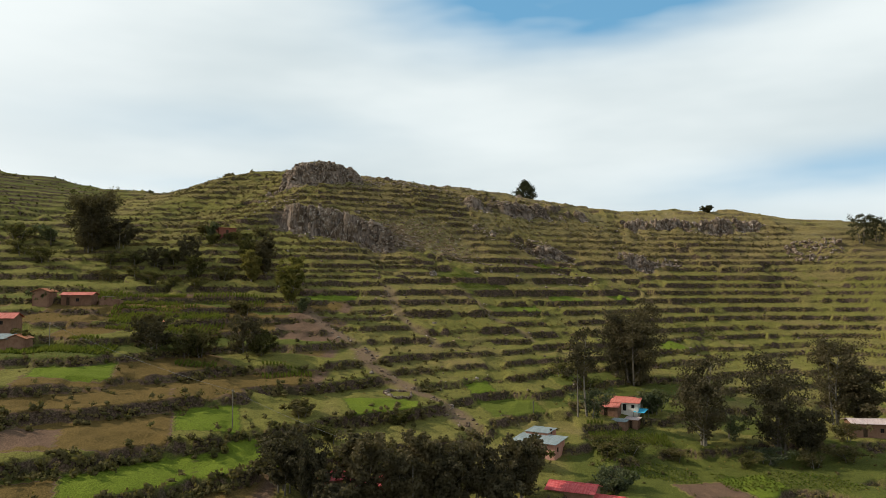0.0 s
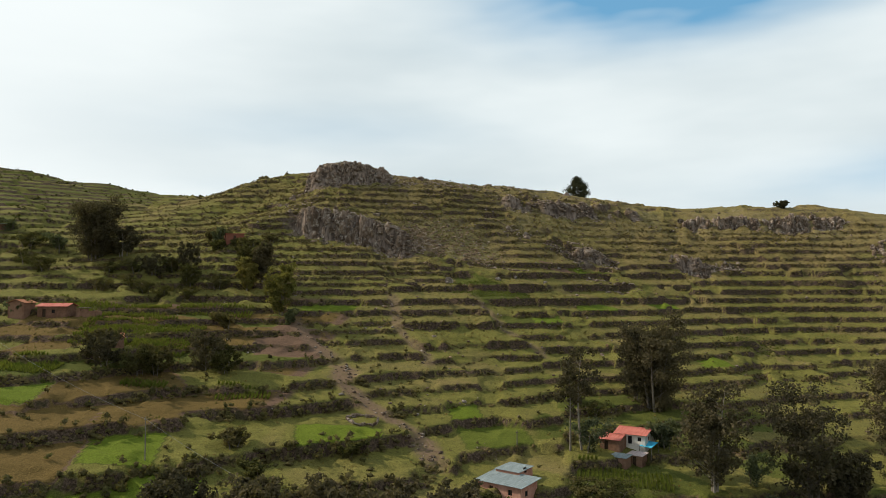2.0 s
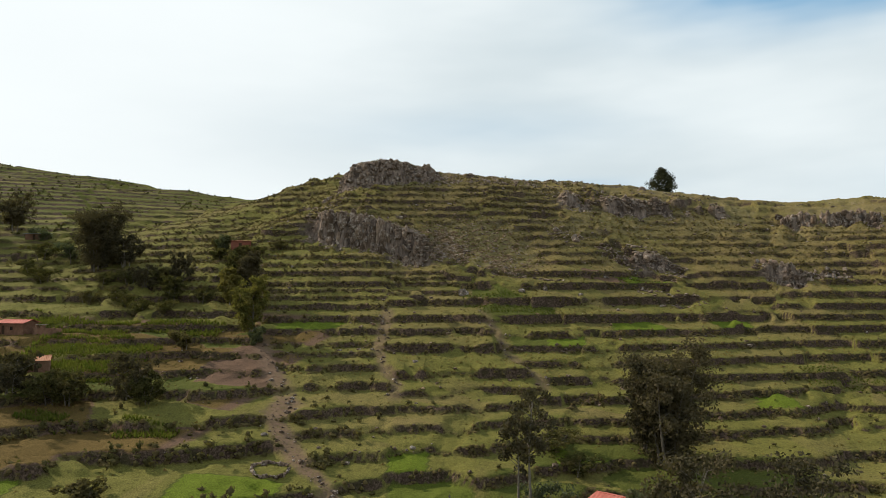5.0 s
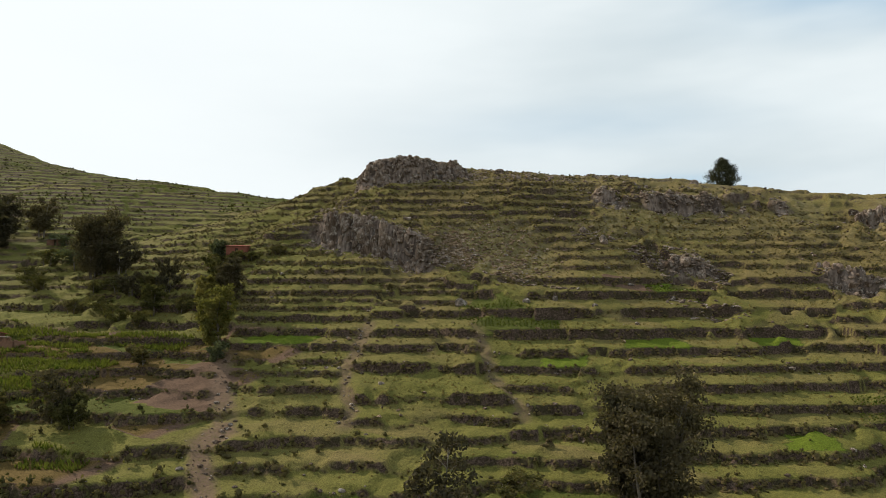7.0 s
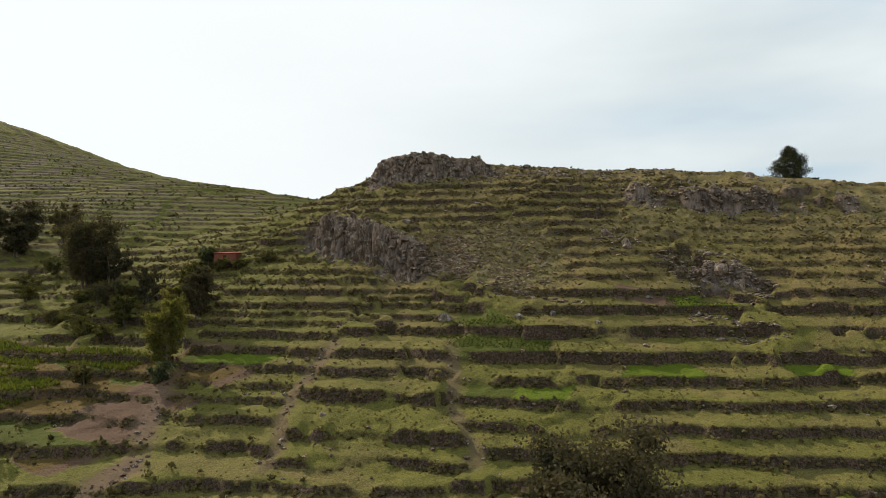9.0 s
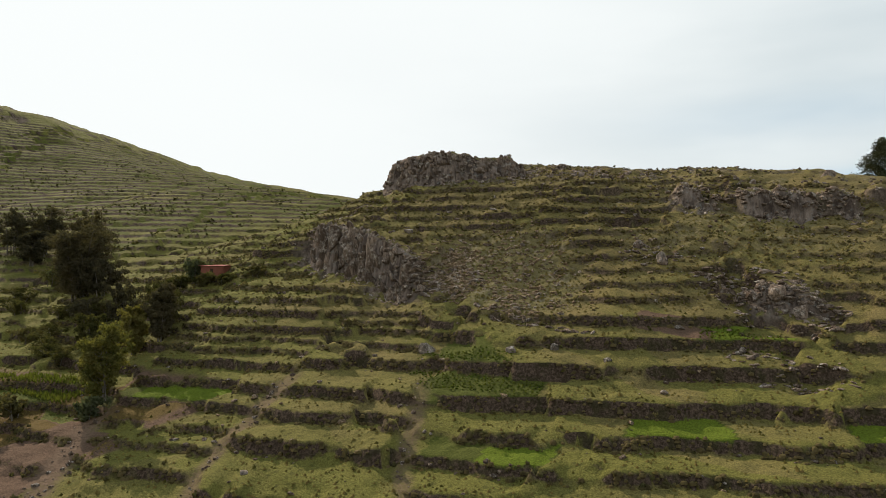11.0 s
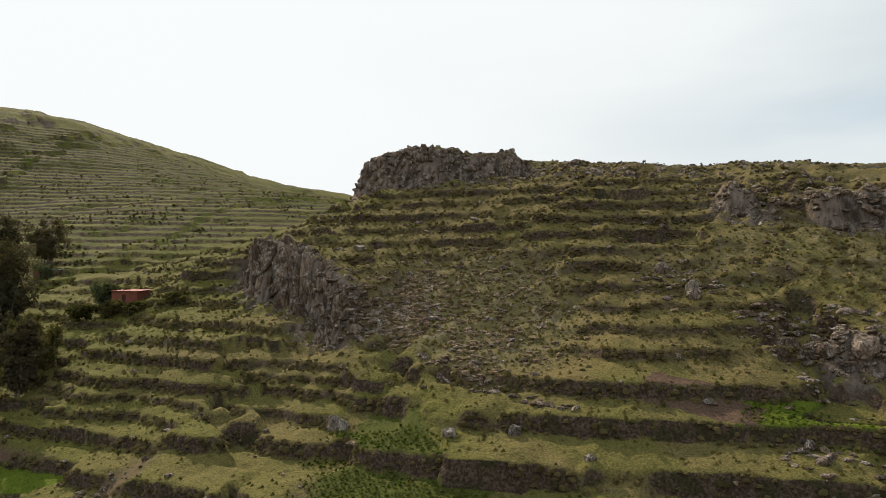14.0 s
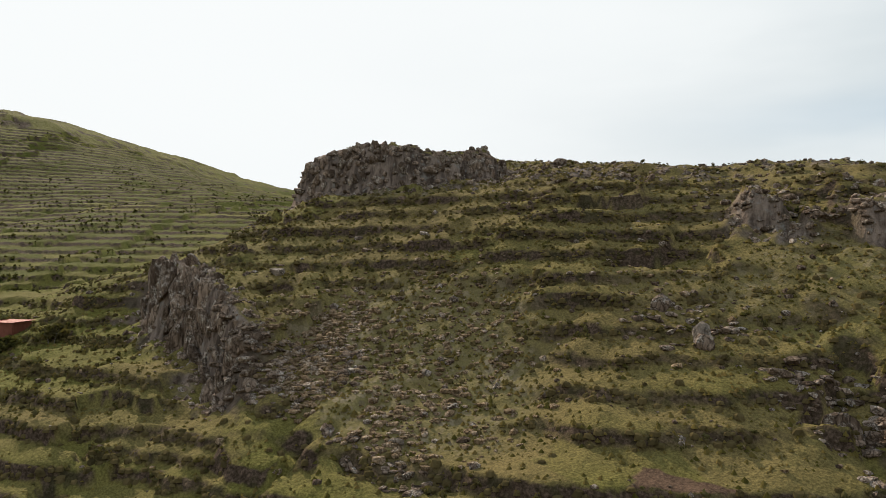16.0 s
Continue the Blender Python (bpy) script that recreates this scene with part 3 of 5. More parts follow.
# ---------------------------------------------------------------- small tools
def part(name, bm, mat, parent=None, label="", at=None, smooth_shade=False):
    """Links a bmesh, or a mesh, as one object under a thing."""
    me = bm
    if isinstance(bm, bmesh.types.BMesh):
        me = bpy.data.meshes.new(name)
        for f in bm.faces:
            f.smooth = smooth_shade
        bm.to_mesh(me)
        bm.free()
    if mat and not me.materials:
        me.materials.append(mat)
    ob = new(name, me)
    if at is not None:
        ob.matrix_basis = at
    if parent:
        ob.parent = parent
    if label:
        ob["label"] = label
    return ob


def root(name, x, y, z, turn, label, category, group=""):
    ob = new(name)
    ob.empty_display_size = 0.5
    ob.matrix_basis = pose(x, y, z, 0, 0, turn)
    return tagged(ob, label, category, group)


def block(bm, x0, x1, y0, y1, z0, z1, m=None):
    """A box between the given sides."""
    c = Vector(((x0 + x1) / 2, (y0 + y1) / 2, (z0 + z1) / 2))
    t = Matrix.Translation(c) @ Matrix.Diagonal((x1 - x0, y1 - y0, z1 - z0, 1))
    bmesh.ops.create_cube(bm, size=1.0, matrix=(m or Matrix()) @ t)


def tube(bm, a, b, ra, rb, sides=7):
    """A tapered limb from a to b."""
    a, b = Vector(a), Vector(b)
    m = Matrix.Translation((a + b) / 2) @ (b - a).to_track_quat("Z", "Y").to_matrix().to_4x4()
    bmesh.ops.create_cone(bm, cap_ends=True, segments=sides, radius1=ra, radius2=rb, depth=(b - a).length, matrix=m)


def sprays(centres, radii, each, long, wide, rng, droop=0.0):
    """Arrays of leaf sprays, bent quads, around the given centres: places and faces."""
    n = len(centres) * each
    c = np.repeat(np.asarray(centres, float), each, 0)
    r = np.repeat(np.asarray(radii, float), each)
    d = rng.normal(size=(n, 3))
    d /= np.linalg.norm(d, axis=1)[:, None]
    p = c + d * (r * rng.random(n) ** 0.55)[:, None] * np.array([1, 1, 0.85])
    u = rng.normal(size=(n, 3)) + 0.6 * d
    u[:, 2] -= droop
    u /= np.linalg.norm(u, axis=1)[:, None]
    v = np.cross(u, rng.normal(size=(n, 3)))
    v /= np.linalg.norm(v, axis=1)[:, None]
    s = 0.65 + 0.7 * rng.random(n)
    u, v = u * (long * s)[:, None], v * (wide * s)[:, None]
    co = np.stack([p - 0.5 * u, p + 0.5 * v, p + 0.5 * u, p - 0.5 * v], 1).reshape(-1, 3)
    return co, np.arange(4 * n).reshape(-1, 4)


def stone_shape(seed, fine=1):
    rng = np.random.default_rng(seed)
    bm = bmesh.new()
    bmesh.ops.create_icosphere(bm, subdivisions=fine, radius=0.5)
    for v in bm.verts:
        v.co *= 0.72 + 0.55 * rng.random()
    m = Matrix.Diagonal((1 + 0.5 * rng.random(), 0.75 + 0.3 * rng.random(), 0.6 + 0.3 * rng.random(), 1))
    bmesh.ops.transform(bm, matrix=m, verts=bm.verts)
    co = np.array([v.co[:] for v in bm.verts])
    fa = np.array([[v.index for v in f.verts] for f in bm.faces])
    bm.free()
    return co, fa


# ---------------------------------------------------------------- trees
def tree_meshes(seed, high, width, style):
    """Trunk with limbs, and a crown of leaf sprays gathered in clumps along the limbs."""
    rng = np.random.default_rng(seed)
    bm = bmesh.new()
    centres, radii = [], []
    stems = {"tall": 3, "stand": 8, "slim": 1, "round": 3, "cone": 1, "broad": 4, "low": 3}[style]
    low = {"tall": 0.12, "stand": 0.06, "slim": 0.5, "round": 0.12, "cone": 0.06, "broad": 0.2, "low": 0.1}[style]
    for s in range(stems):
        a = 6.283 * (s + 0.5 * rng.random()) / stems
        spread = {"tall": 0.25, "stand": 0.52, "slim": 0.0, "round": 0.3, "cone": 0.0, "broad": 0.5, "low": 0.5}[style] * width / 2
        foot = np.array([math.cos(a), math.sin(a), 0]) * (spread * 0.55 if stems > 1 else 0) * (0.4 + 0.6 * rng.random())
        tall = high * (1.0 if s == 0 else 0.68 + 0.3 * rng.random())
        tip = np.array([math.cos(a) * spread, math.sin(a) * spread, tall * 0.9]) * np.array([1 + 0.4 * rng.random(), 1 + 0.4 * rng.random(), 1])
        thick = 0.011 * high + 0.05
        bend = rng.normal(size=2) * (0.0 if style == "cone" else 0.02) * high
        line = []
        for i in range(7):
            f = i / 6
            q = foot + (tip - foot) * np.array([f ** 1.3, f ** 1.3, f])
            q[:2] += bend * math.sin(3.14 * f)
            line.append(q)
        line[0] = line[0] - np.array([0, 0, 0.8])
        for i in range(6):
            tube(bm, line[i], line[i + 1], thick * (1 - i / 6.5), thick * (1 - (i + 1) / 6.5), 6)
        limbs = {"tall": 27, "stand": 19, "slim": 18, "round": 15, "cone": 120, "broad": 14, "low": 5}[style]
        for k in range(limbs):
            f = low + (1 - low) * (k + rng.random()) / limbs
            i = min(5, int(f * 6))
            q = line[i] + (line[i + 1] - line[i]) * (f * 6 - i)
            b = rng.random() * 6.283
            g = (f - low) / (1 - low)
            if style == "cone":
                reach = width / 2 * min(1.0, 0.72 + 1.6 * g) * (1 - g ** 1.7) ** 0.7 * (0.55 + 0.5 * rng.random())
            elif style in ("round", "broad", "low"):
                reach = width / 2 * (0.35 + 0.65 * math.sin(3.14 * min(1, 0.12 + 0.8 * g))) * (0.45 + 0.6 * rng.random())
            else:
                reach = width / 2 * (0.40 + 0.52 * math.sin(3.14 * (0.08 + 0.84 * g))) * (0.4 + 0.7 * rng.random()) / (1.0 if stems < 4 else 1.55)
            rise = {"cone": 0.15, "round": 0.45, "broad": 0.4}.get(style, 0.75) * reach
            e = q + np.array([math.cos(b) * reach, math.sin(b) * reach, rise])
            e[2] = min(e[2], tall * 0.93)
            tube(bm, q, q + (e - q) * 0.8, thick * 0.32 * (1.15 - g), 0.03, 4)
            for h, rr in ((1.0, 1.0), (0.62, 0.8)) if style != "slim" else ((1.0, 1.0),):
                centres.append(q + (e - q) * h + rng.normal(size=3) * 0.12 * reach)
                radii.append((0.056 * high + 0.062 * width) * (0.65 + 0.6 * rng.random()) * rr * {"low": 1.6, "tall": 0.85, "stand": 0.95, "round": 0.85}.get(style, 1.0))
    wood = bpy.data.meshes.new("trunk")
    bm.to_mesh(wood)
    bm.free()
    wood.materials.append(BARK)
    each = {"tall": 58, "stand": 74, "slim": 84, "round": 50, "cone": 54, "broad": 70, "low": 64}[style]
    long = {"low": 0.38, "round": 0.46, "cone": 0.46}.get(style, 0.52)
    co, fa = sprays(centres, radii, each, long, 0.6 * long, rng, 0.5 if style in ("tall", "stand", "slim") else 0.0)
    return wood, mesh_of("crown", co, fa, False)


_trees = {}


def tree(kind, x, y, high, width, style, leaves, label, turn=0.0, seed=1, group="", sink=0.3):
    """One tree on the hillside."""
    key = (style, seed, round(high / 4), round(width / 4))
    if key not in _trees:
        _trees[key] = (high, width, *tree_meshes(seed, high, width, style), {})
    h0, w0, wood, crown, dressed = _trees[key]
    if leaves.name not in dressed:
        me = crown.copy()
        me.materials.append(leaves)
        dressed[leaves.name] = me
    t = root(kind, x, y, height(x, y) - sink, turn, label, "tree" if "tree" in kind or kind == "cypress" else "bush", group)
    m = Matrix.Diagonal((width / w0, width / w0, high / h0, 1))
    part("trunk", wood, None, t, at=m)
    part("crown", dressed[leaves.name], None, t, at=m)
    return t


EUC = "tall dark eucalyptus with pale bark beside the terraces"
tree("eucalyptus_tree", 48.8, 192.5, 23, 15, "stand", EUCALYPT, "broad stand of dark eucalyptus with several pale trunks", 20, 2)
tree("eucalyptus_tree", 44.6, 193.5, 17, 8, "tall", EUCALYPT, EUC, 200, 3)
tree("eucalyptus_tree", 31.4, 164.8, 20, 6.5, "slim", EUCALYPT, "slender eucalyptus with a long bare pale trunk", 0, 4)
tree("eucalyptus_tree", 29.2, 164.0, 16, 5, "slim", EUCALYPT, "narrow leafy eucalyptus beside a bare-trunked one", 70, 5)
for i, (x, y, h, w) in enumerate([(52.7, 153.4, 18.5, 12.5), (68.3, 152.9, 22, 13), (91.4, 176, 21, 12), (96.5, 174.0, 15, 10), (74.0, 154.5, 9, 8)]):
    tree("eucalyptus_tree", x, y, h, w, "tall", EUCALYPT, EUC, 75 * i, 3 + i % 3, "eucalypts by the houses")
for i, (x, y, h, w) in enumerate([(-23.5, 113.5, 10.5, 7.5), (-19.5, 111.5, 9.5, 6), (-11.4, 112.5, 12.5, 7.5), (-7.0, 115, 11, 6.5), (-3.4, 117.5, 11.5, 7), (0.6, 116.5, 10.5, 6.5), (4.6, 119.8, 11.5, 7), (12.6, 122.5, 10.5, 7.5), (9.0, 117.5, 9.5, 6.5), (-14.8, 107, 8, 5)]):
    tree("eucalyptus_tree", x, y, h, w, "tall" if i % 3 else "broad", EUCALYPT, "dark eucalyptus in a dense row above red roofs", 50 * i, 3 + i % 4, "row of eucalypts")
tree("eucalyptus_tree", -103.2, 220.5, 18.5, 15, "stand", EUCALYPT, "large dark eucalyptus group standing among terraces", 0, 6)
tree("eucalyptus_tree", -96.5, 222.5, 9, 9, "broad", EUCALYPT, "low dark tree beside the large eucalypts", 0, 7)
for i, (x, y, h, w) in enumerate([(-165, 246, 14, 10), (-167, 234, 15.5, 12), (-172, 226, 14, 10), (-160, 228, 11, 10)]):
    tree("eucalyptus_tree", x, y, h, w, "tall" if i % 2 else "broad", EUCALYPT, "far dark eucalyptus on the upper terraces", 40 * i, 3 + i, "far eucalypts")
tree("poplar_tree", -40.4, 200.5, 13.5, 7.2, "tall", OLIVE, "yellow-green tree beside the worn track", 30, 8)
tree("poplar_tree", -54.0, 211.5, 9.5, 5.0, "tall", OLIVE, "smaller yellow-green tree higher up the worn track", 130, 8)
tree("poplar_tree", -51.0, 215.0, 11.5, 5.2, "tall", EUCALYPT, "dark upright tree at the head of the track", 0, 9)
tree("pine_tree", 38.6, 350.5, 14.5, 13, "cone", NEEDLES, "lone dark pine on the ridge", 0, 10)
tree("bush", 46.0, 350.0, 2.6, 3.4, "low", NEEDLES, "low dark bush on the ridge beside a lone pine", 90, 14)
tree("bush", 118.0, 333.0, 3.4, 6.0, "round", NEEDLES, "low dark bush alone on the ridge", 40, 12)
for i, (x, y, h, w) in enumerate([(170, 303, 13, 12), (178, 307, 12, 12), (186, 302, 11, 11)]):
    tree("cypress", x, y, h, w, "round", NEEDLES, "dark trees crowded on the far shoulder", 60 * i, 11, "trees on the shoulder")
for i, (x, y, h, w) in enumerate([(-60.1, 156.5, 7, 9), (-54.6, 159.5, 6.5, 8), (-52.0, 161.5, 6, 7), (-44.5, 168, 8.5, 9), (-40.5, 168, 6, 7), (-69.3, 209.5, 8, 5.5), (-73.7, 217.5, 8.5, 7), (-57.5, 219, 9, 7), (-53.8, 217.5, 8, 5), (-82, 214, 6, 8), (-63, 160, 5, 6)]):
    tree("broadleaf_tree", x, y, h, w, "round", SHRUB if i % 3 else EUCALYPT, "dark round-crowned tree at a terrace edge", 37 * i, 11 + i % 3, "trees among the fields")
for x, y, h, w, leaf in [(-37.3, 197.0, 3.6, 4.2, GREYBUSH), (-50.2, 190.5, 3.6, 5.5, SHRUB), (27, 129.5, 4.6, 6, GREYBUSH), (32.3, 164.5, 5.6, 7, GREYBUSH), (47.6, 171.0, 4.6, 5, GREYBUSH), (49.5, 174.5, 5, 6, GREYBUSH), (29.8, 131.0, 3.6, 5, GREYBUSH), (34.5, 181.5, 3.2, 6, SHRUB), (29.5, 186.5, 3.4, 9, SHRUB),
                         (60.0, 158.0, 5.0, 6, GREYBUSH), (-72.5, 233.5, 4.4, 4.6, GREYBUSH), (-75.5, 236.0, 3.0, 4.0, SHRUB), (-148, 243, 5, 9, GREYBUSH), (-78, 217.0, 4, 5, SHRUB), (75.6, 163.0, 5, 6, GREYBUSH), (30.5, 141.5, 2.6, 5, SHRUB), (16.5, 137.0, 3.4, 5, SHRUB),
                         (-8.5, 147, 2.6, 4.5, SHRUB), (-26, 139.5, 3, 5, SHRUB), (-19.5, 133, 3, 5, SHRUB), (-96, 178, 4, 4.5, GREYBUSH), (-84.5, 153, 3.6, 5, SHRUB),
                         (-92, 205, 3.5, 6, SHRUB), (-86, 209, 3, 6, SHRUB), (-80, 206, 3.5, 7, SHRUB), (-74, 204, 4, 6, SHRUB), (-67, 203, 3, 6, SHRUB), (-88, 215, 4, 7, SHRUB), (-62, 211, 4, 6, SHRUB), (-112, 210, 4, 8, SHRUB), (-120, 213, 4, 8, SHRUB),
                         (-118, 225, 5, 9, GREYBUSH), (-126, 222, 5, 9, SHRUB), (-95, 213, 3, 6, SHRUB), (-66, 231.5, 3, 4.5, SHRUB), (-62, 234, 2.5, 4, SHRUB), (-71, 229, 3, 5, SHRUB), (-58, 240, 2.4, 4, SHRUB),
                         (58, 146, 3, 6, SHRUB), (63, 147, 3, 7, GREYBUSH), (72, 147, 3, 6, SHRUB), (46, 150, 2.5, 6, SHRUB), (36, 146, 3, 7, SHRUB), (30, 147, 2.5, 6, SHRUB), (80, 150, 3, 7, SHRUB), (84, 158, 4, 6, SHRUB)]:
    tree("bush", x, y, h, w, "low", leaf, {"grey_green_leaves": "large grey-green bush by the terraces", "shrub_leaves": "dark dense bush at a field edge", "dark_needles": "low dark bush on the ridge"}[leaf.name], x * 11, 14, "large bushes", 0.2)

# ---------------------------------------------------------------- shrubs, tufts, stones: what nobody could count
def gather(rng, n, x0, x1, y0, y1, chance):
    """Random places on the ground, kept by a chance that depends on the ground there."""
    x, y = rng.uniform(x0, x1, n), rng.uniform(y0, y1, n)
    g = land(x, y)
    k = rng.random(n) < chance(x, y, g)
    return x[k], y[k], g["z"][k]


def strew(name, templates, x, y, z, size, squash, rng, mat, label, category):
    """Joins turned and sized copies of small shapes, given as (places, faces), into one object."""
    cos, fas, base = [], [], 0
    pick = rng.integers(0, len(templates), len(x))
    for t, (co, fa) in enumerate(templates):
        i = np.nonzero(pick == t)[0]
        if not len(i):
            continue
        a = rng.random(len(i)) * 6.283
        c, s = np.cos(a)[:, None], np.sin(a)[:, None]
        k = size[i][:, None]
        px = (co[None, :, 0] * c - co[None, :, 1] * s) * k + x[i][:, None]
        py = (co[None, :, 0] * s + co[None, :, 1] * c) * k + y[i][:, None]
        pz = co[None, :, 2] * k * squash[i][:, None] + z[i][:, None]
        cos.append(np.stack([px, py, pz], -1).reshape(-1, 3))
        fas.append((fa[None] + (np.arange(len(i)) * len(co))[:, None, None] + base).reshape(-1, fa.shape[1]))
        base += len(i) * len(co)
    me = mesh_of(name, np.concatenate(cos), np.concatenate(fas), False)
    me.materials.append(mat)
    return tagged(new(name, me), label, category, kind="stuff")


def shrub_shape(seed, lumps, leaves, size):
    """Twiggy lumps with leaf sprays standing out of them, all in triangles."""
    rng = np.random.default_rng(seed)
    cos, fas, base = [], [], 0
    c = rng.normal(size=(lumps, 3)) * np.array([0.36, 0.36, 0.14]) + np.array([0, 0, 0.36])
    for q in c:
        co, fa = stone_shape(rng.integers(1e6))
        cos.append(co * np.array([0.55, 0.62, 0.75]) * (0.7 + 0.3 * rng.random()) + q)
        fas.append(fa + base)
        base += len(co)
    co, fa = sprays(c, np.full(lumps, 0.46), leaves, size, size * 0.7, rng)
    cos.append(co)
    fas.append(np.concatenate([fa[:, [0, 1, 2]], fa[:, [0, 2, 3]]]) + base)
    return np.concatenate(cos), np.concatenate(fas)


def mound_shape(seed, leaves=0, rings=1):
    """A low uneven dome of matted grass, with a few blades out of it, all in triangles."""
    rng = np.random.default_rng(seed)
    co, fa, n = [], [], 6
    levels = [(0.5, -0.1), (0.36, 0.28)][:rings + 1] if rings > 1 else [(0.5, -0.1)]
    for k, (r, h) in enumerate(levels):
        for i in range(n):
            a = 6.2832 * (i + 0.5 * k) / n
            co.append((math.cos(a) * r * (0.75 + 0.5 * rng.random()), math.sin(a) * r * (0.75 + 0.5 * rng.random()), h * (0.8 + 0.4 * rng.random())))
        if k:
            for i in range(n):
                j = (i + 1) % n
                fa += [(i, j, n + i), (j, n + j, n + i)]
    top, last = len(co), len(co) - n
    co.append((0.1 * rng.normal(), 0.1 * rng.normal(), 0.42))
    fa += [(last + i, last + (i + 1) % n, top) for i in range(n)]
    co, fa = np.array(co), np.array(fa)
    if leaves:
        c2, f2 = sprays([(0, 0, 0.15)], [0.5], leaves, 0.34, 0.22, rng)
        co, fa = np.concatenate([co, c2]), np.concatenate([fa, f2[:, [0, 1, 2]] + len(co), f2[:, [0, 2, 3]] + len(co)])
    return co, fa


def tuft_shape(seed, blades):
    rng = np.random.default_rng(seed)
    a = rng.random(blades) * 6.283
    tip = np.stack([np.cos(a) * 0.5, np.sin(a) * 0.5, 0.7 + 0.5 * rng.random(blades)], 1)
    side = np.stack([-np.sin(a), np.cos(a), 0 * a], 1) * 0.16
    foot = tip * np.array([0.25, 0.25, 0])
    co = np.stack([foot - side, foot + side, tip], 1).reshape(-1, 3)
    return co, np.arange(3 * blades).reshape(-1, 3)


rng = np.random.default_rng(42)
SHRUBS = [shrub_shape(s, 1, 17, 0.30) for s in range(7)]


def on_walls(x, y, g):
    """Shrubs crowd the foot and the face of the walls; on the fields there are next to none."""
    clump = smooth(0.34, 0.60, cloudy(x / 7, y / 7, 71))
    wide = 0.7 * smooth(38, 28, g["raw"]) * smooth(14, -10, x) + 0.3 * smooth(54, 62, g["raw"])
    near = smooth(-1.15 - wide, -0.55, g["edge"]) * smooth(0.55 + wide, 0.15, g["edge"])
    lush = smooth(34, 22, g["raw"]) * np.where(x < 0, 0.75, np.where((x > 25) & (y < 215), 0.25, 0.0)) + 0.35 * smooth(-45, -62, x) * smooth(198, 210, y) + 0.4 * smooth(-24, -38, x) * smooth(176, 184, y) + 0.3 * smooth(-22, -40, x) * smooth(205, 215, y) * smooth(262, 250, y)
    loose = 0.006 + 0.05 * smooth(60, 70, g["raw"]) * smooth(0.5, 0.7, cloudy(x / 12, y / 12, 72)) + 0.05 * g["crest"]
    return np.clip(near * g["keep"] * (0.10 + 0.6 * clump * smooth(0.28, 0.5, cloudy(x / 19, y / 19, 76)) + lush) + loose, 0, 1) * (g["rock"] < 0.3) * (g["path"] < 0.4) * (1 - 0.7 * g["scree"])


x, y, z = gather(rng, 130000, -140, 155, 96, 322, on_walls)
size = 0.45 + 0.62 * rng.random(len(x)) ** 2.2 + 0.7 * smooth(46, 30, z) * smooth(14, -6, x) + 0.25 * smooth(44, 27, z)
strew("shrubs", SHRUBS, x, y, z - 0.12, size, 0.75 + 0.45 * rng.random(len(x)), rng, SHRUB, "dark shrubs that grow along the terrace walls", "shrubs")

BANKS = [mound_shape(s + 80, 3, 2) for s in range(8)]
x, y, z = gather(rng, 200000, -110, 145, 110, 318, lambda x, y, g: (smooth(-0.8, -0.35, g["edge"]) * smooth(0.55, 0.15, g["edge"]) * g["keep"] * (0.25 + 0.55 * smooth(0.3, 0.5, cloudy(x / 4, y / 4, 74))) + 0.035 * smooth(58, 68, g["raw"])) * (g["rock"] < 0.3))
strew("bank_grass", BANKS, x, y, z - 0.05, 0.5 + 0.55 * rng.random(len(x)) ** 1.5, 0.7 + 0.5 * rng.random(len(x)), rng, BANK, "matted rank grass that bulges from the terrace walls", "grass")

FAR_SHRUBS = [sprays([(0, 0, 0.4)], [0.42], 9, 0.62, 0.5, np.random.default_rng(20 + s)) for s in range(5)]
x, y, z = gather(rng, 75000, -560, -130, 130, 520, lambda x, y, g: np.clip(0.001 + 0.8 * smooth(2.4, 1.0, g["part"]) * smooth(0.36, 0.6, cloudy(x / 17, y / 17, 73)) * smooth(-480, -200, x), 0, 1))
strew("far_shrubs", FAR_SHRUBS, x, y, z - 0.1, 0.5 + 0.8 * rng.random(len(x)) ** 2.5, 0.9 + 0 * x, rng, SHRUB, "dark shrubs scattered over the far terraces", "shrubs")

TUFTS = [mound_shape(s) for s in range(6)]
x, y, z = gather(rng, 110000, -95, 120, 130, 312, lambda x, y, g: np.clip(0.05 + 0.35 * smooth(0.42, 0.62, cloudy(x / 5, y / 5, 75)) + 0.9 * g["scree"] + 0.3 * smooth(58, 68, g["raw"]), 0, 1) * (1 - 0.8 * smooth(40, 34, g["raw"])) * (np.abs(crop_cover(x, y, g)) < 0.1) * (g["rock"] < 0.5) * (g["path"] < 0.5))
strew("grass_tufts", TUFTS, x, y, z - 0.02, 0.28 + 0.42 * rng.random(len(x)) ** 2, 0.7 + 0.6 * rng.random(len(x)), rng, TUFT, "low tussocks of yellowed bunch grass on the slope", "grass")

STONES = [stone_shape(s) for s in range(8)]


def stony(x, y, g):
    return np.clip(0.22 * g["scree"] * smooth(0.3, 0.6, cloudy(x / 4, y / 4, 77)) + 0.45 * g["crest"] + 0.16 * smooth(1.6, 0.6, g["part"]) * smooth(0.48, 0.62, cloudy(x / 10, y / 10, 78)) + 0.6 * g["path"] + 0.008 + 0.07 * smooth(60, 72, g["raw"]) + 0.25 * g["rock"], 0, 1)


x, y, z = gather(rng, 42000, -75, 140, 150, 335, stony)
strew("loose_stones", STONES, x, y, z + 0.02, 0.25 + 0.9 * rng.random(len(x)) ** 4, 0.9 + 0 * x, rng, STONE, "loose grey-brown stones on scree, walls and tracks", "stones")

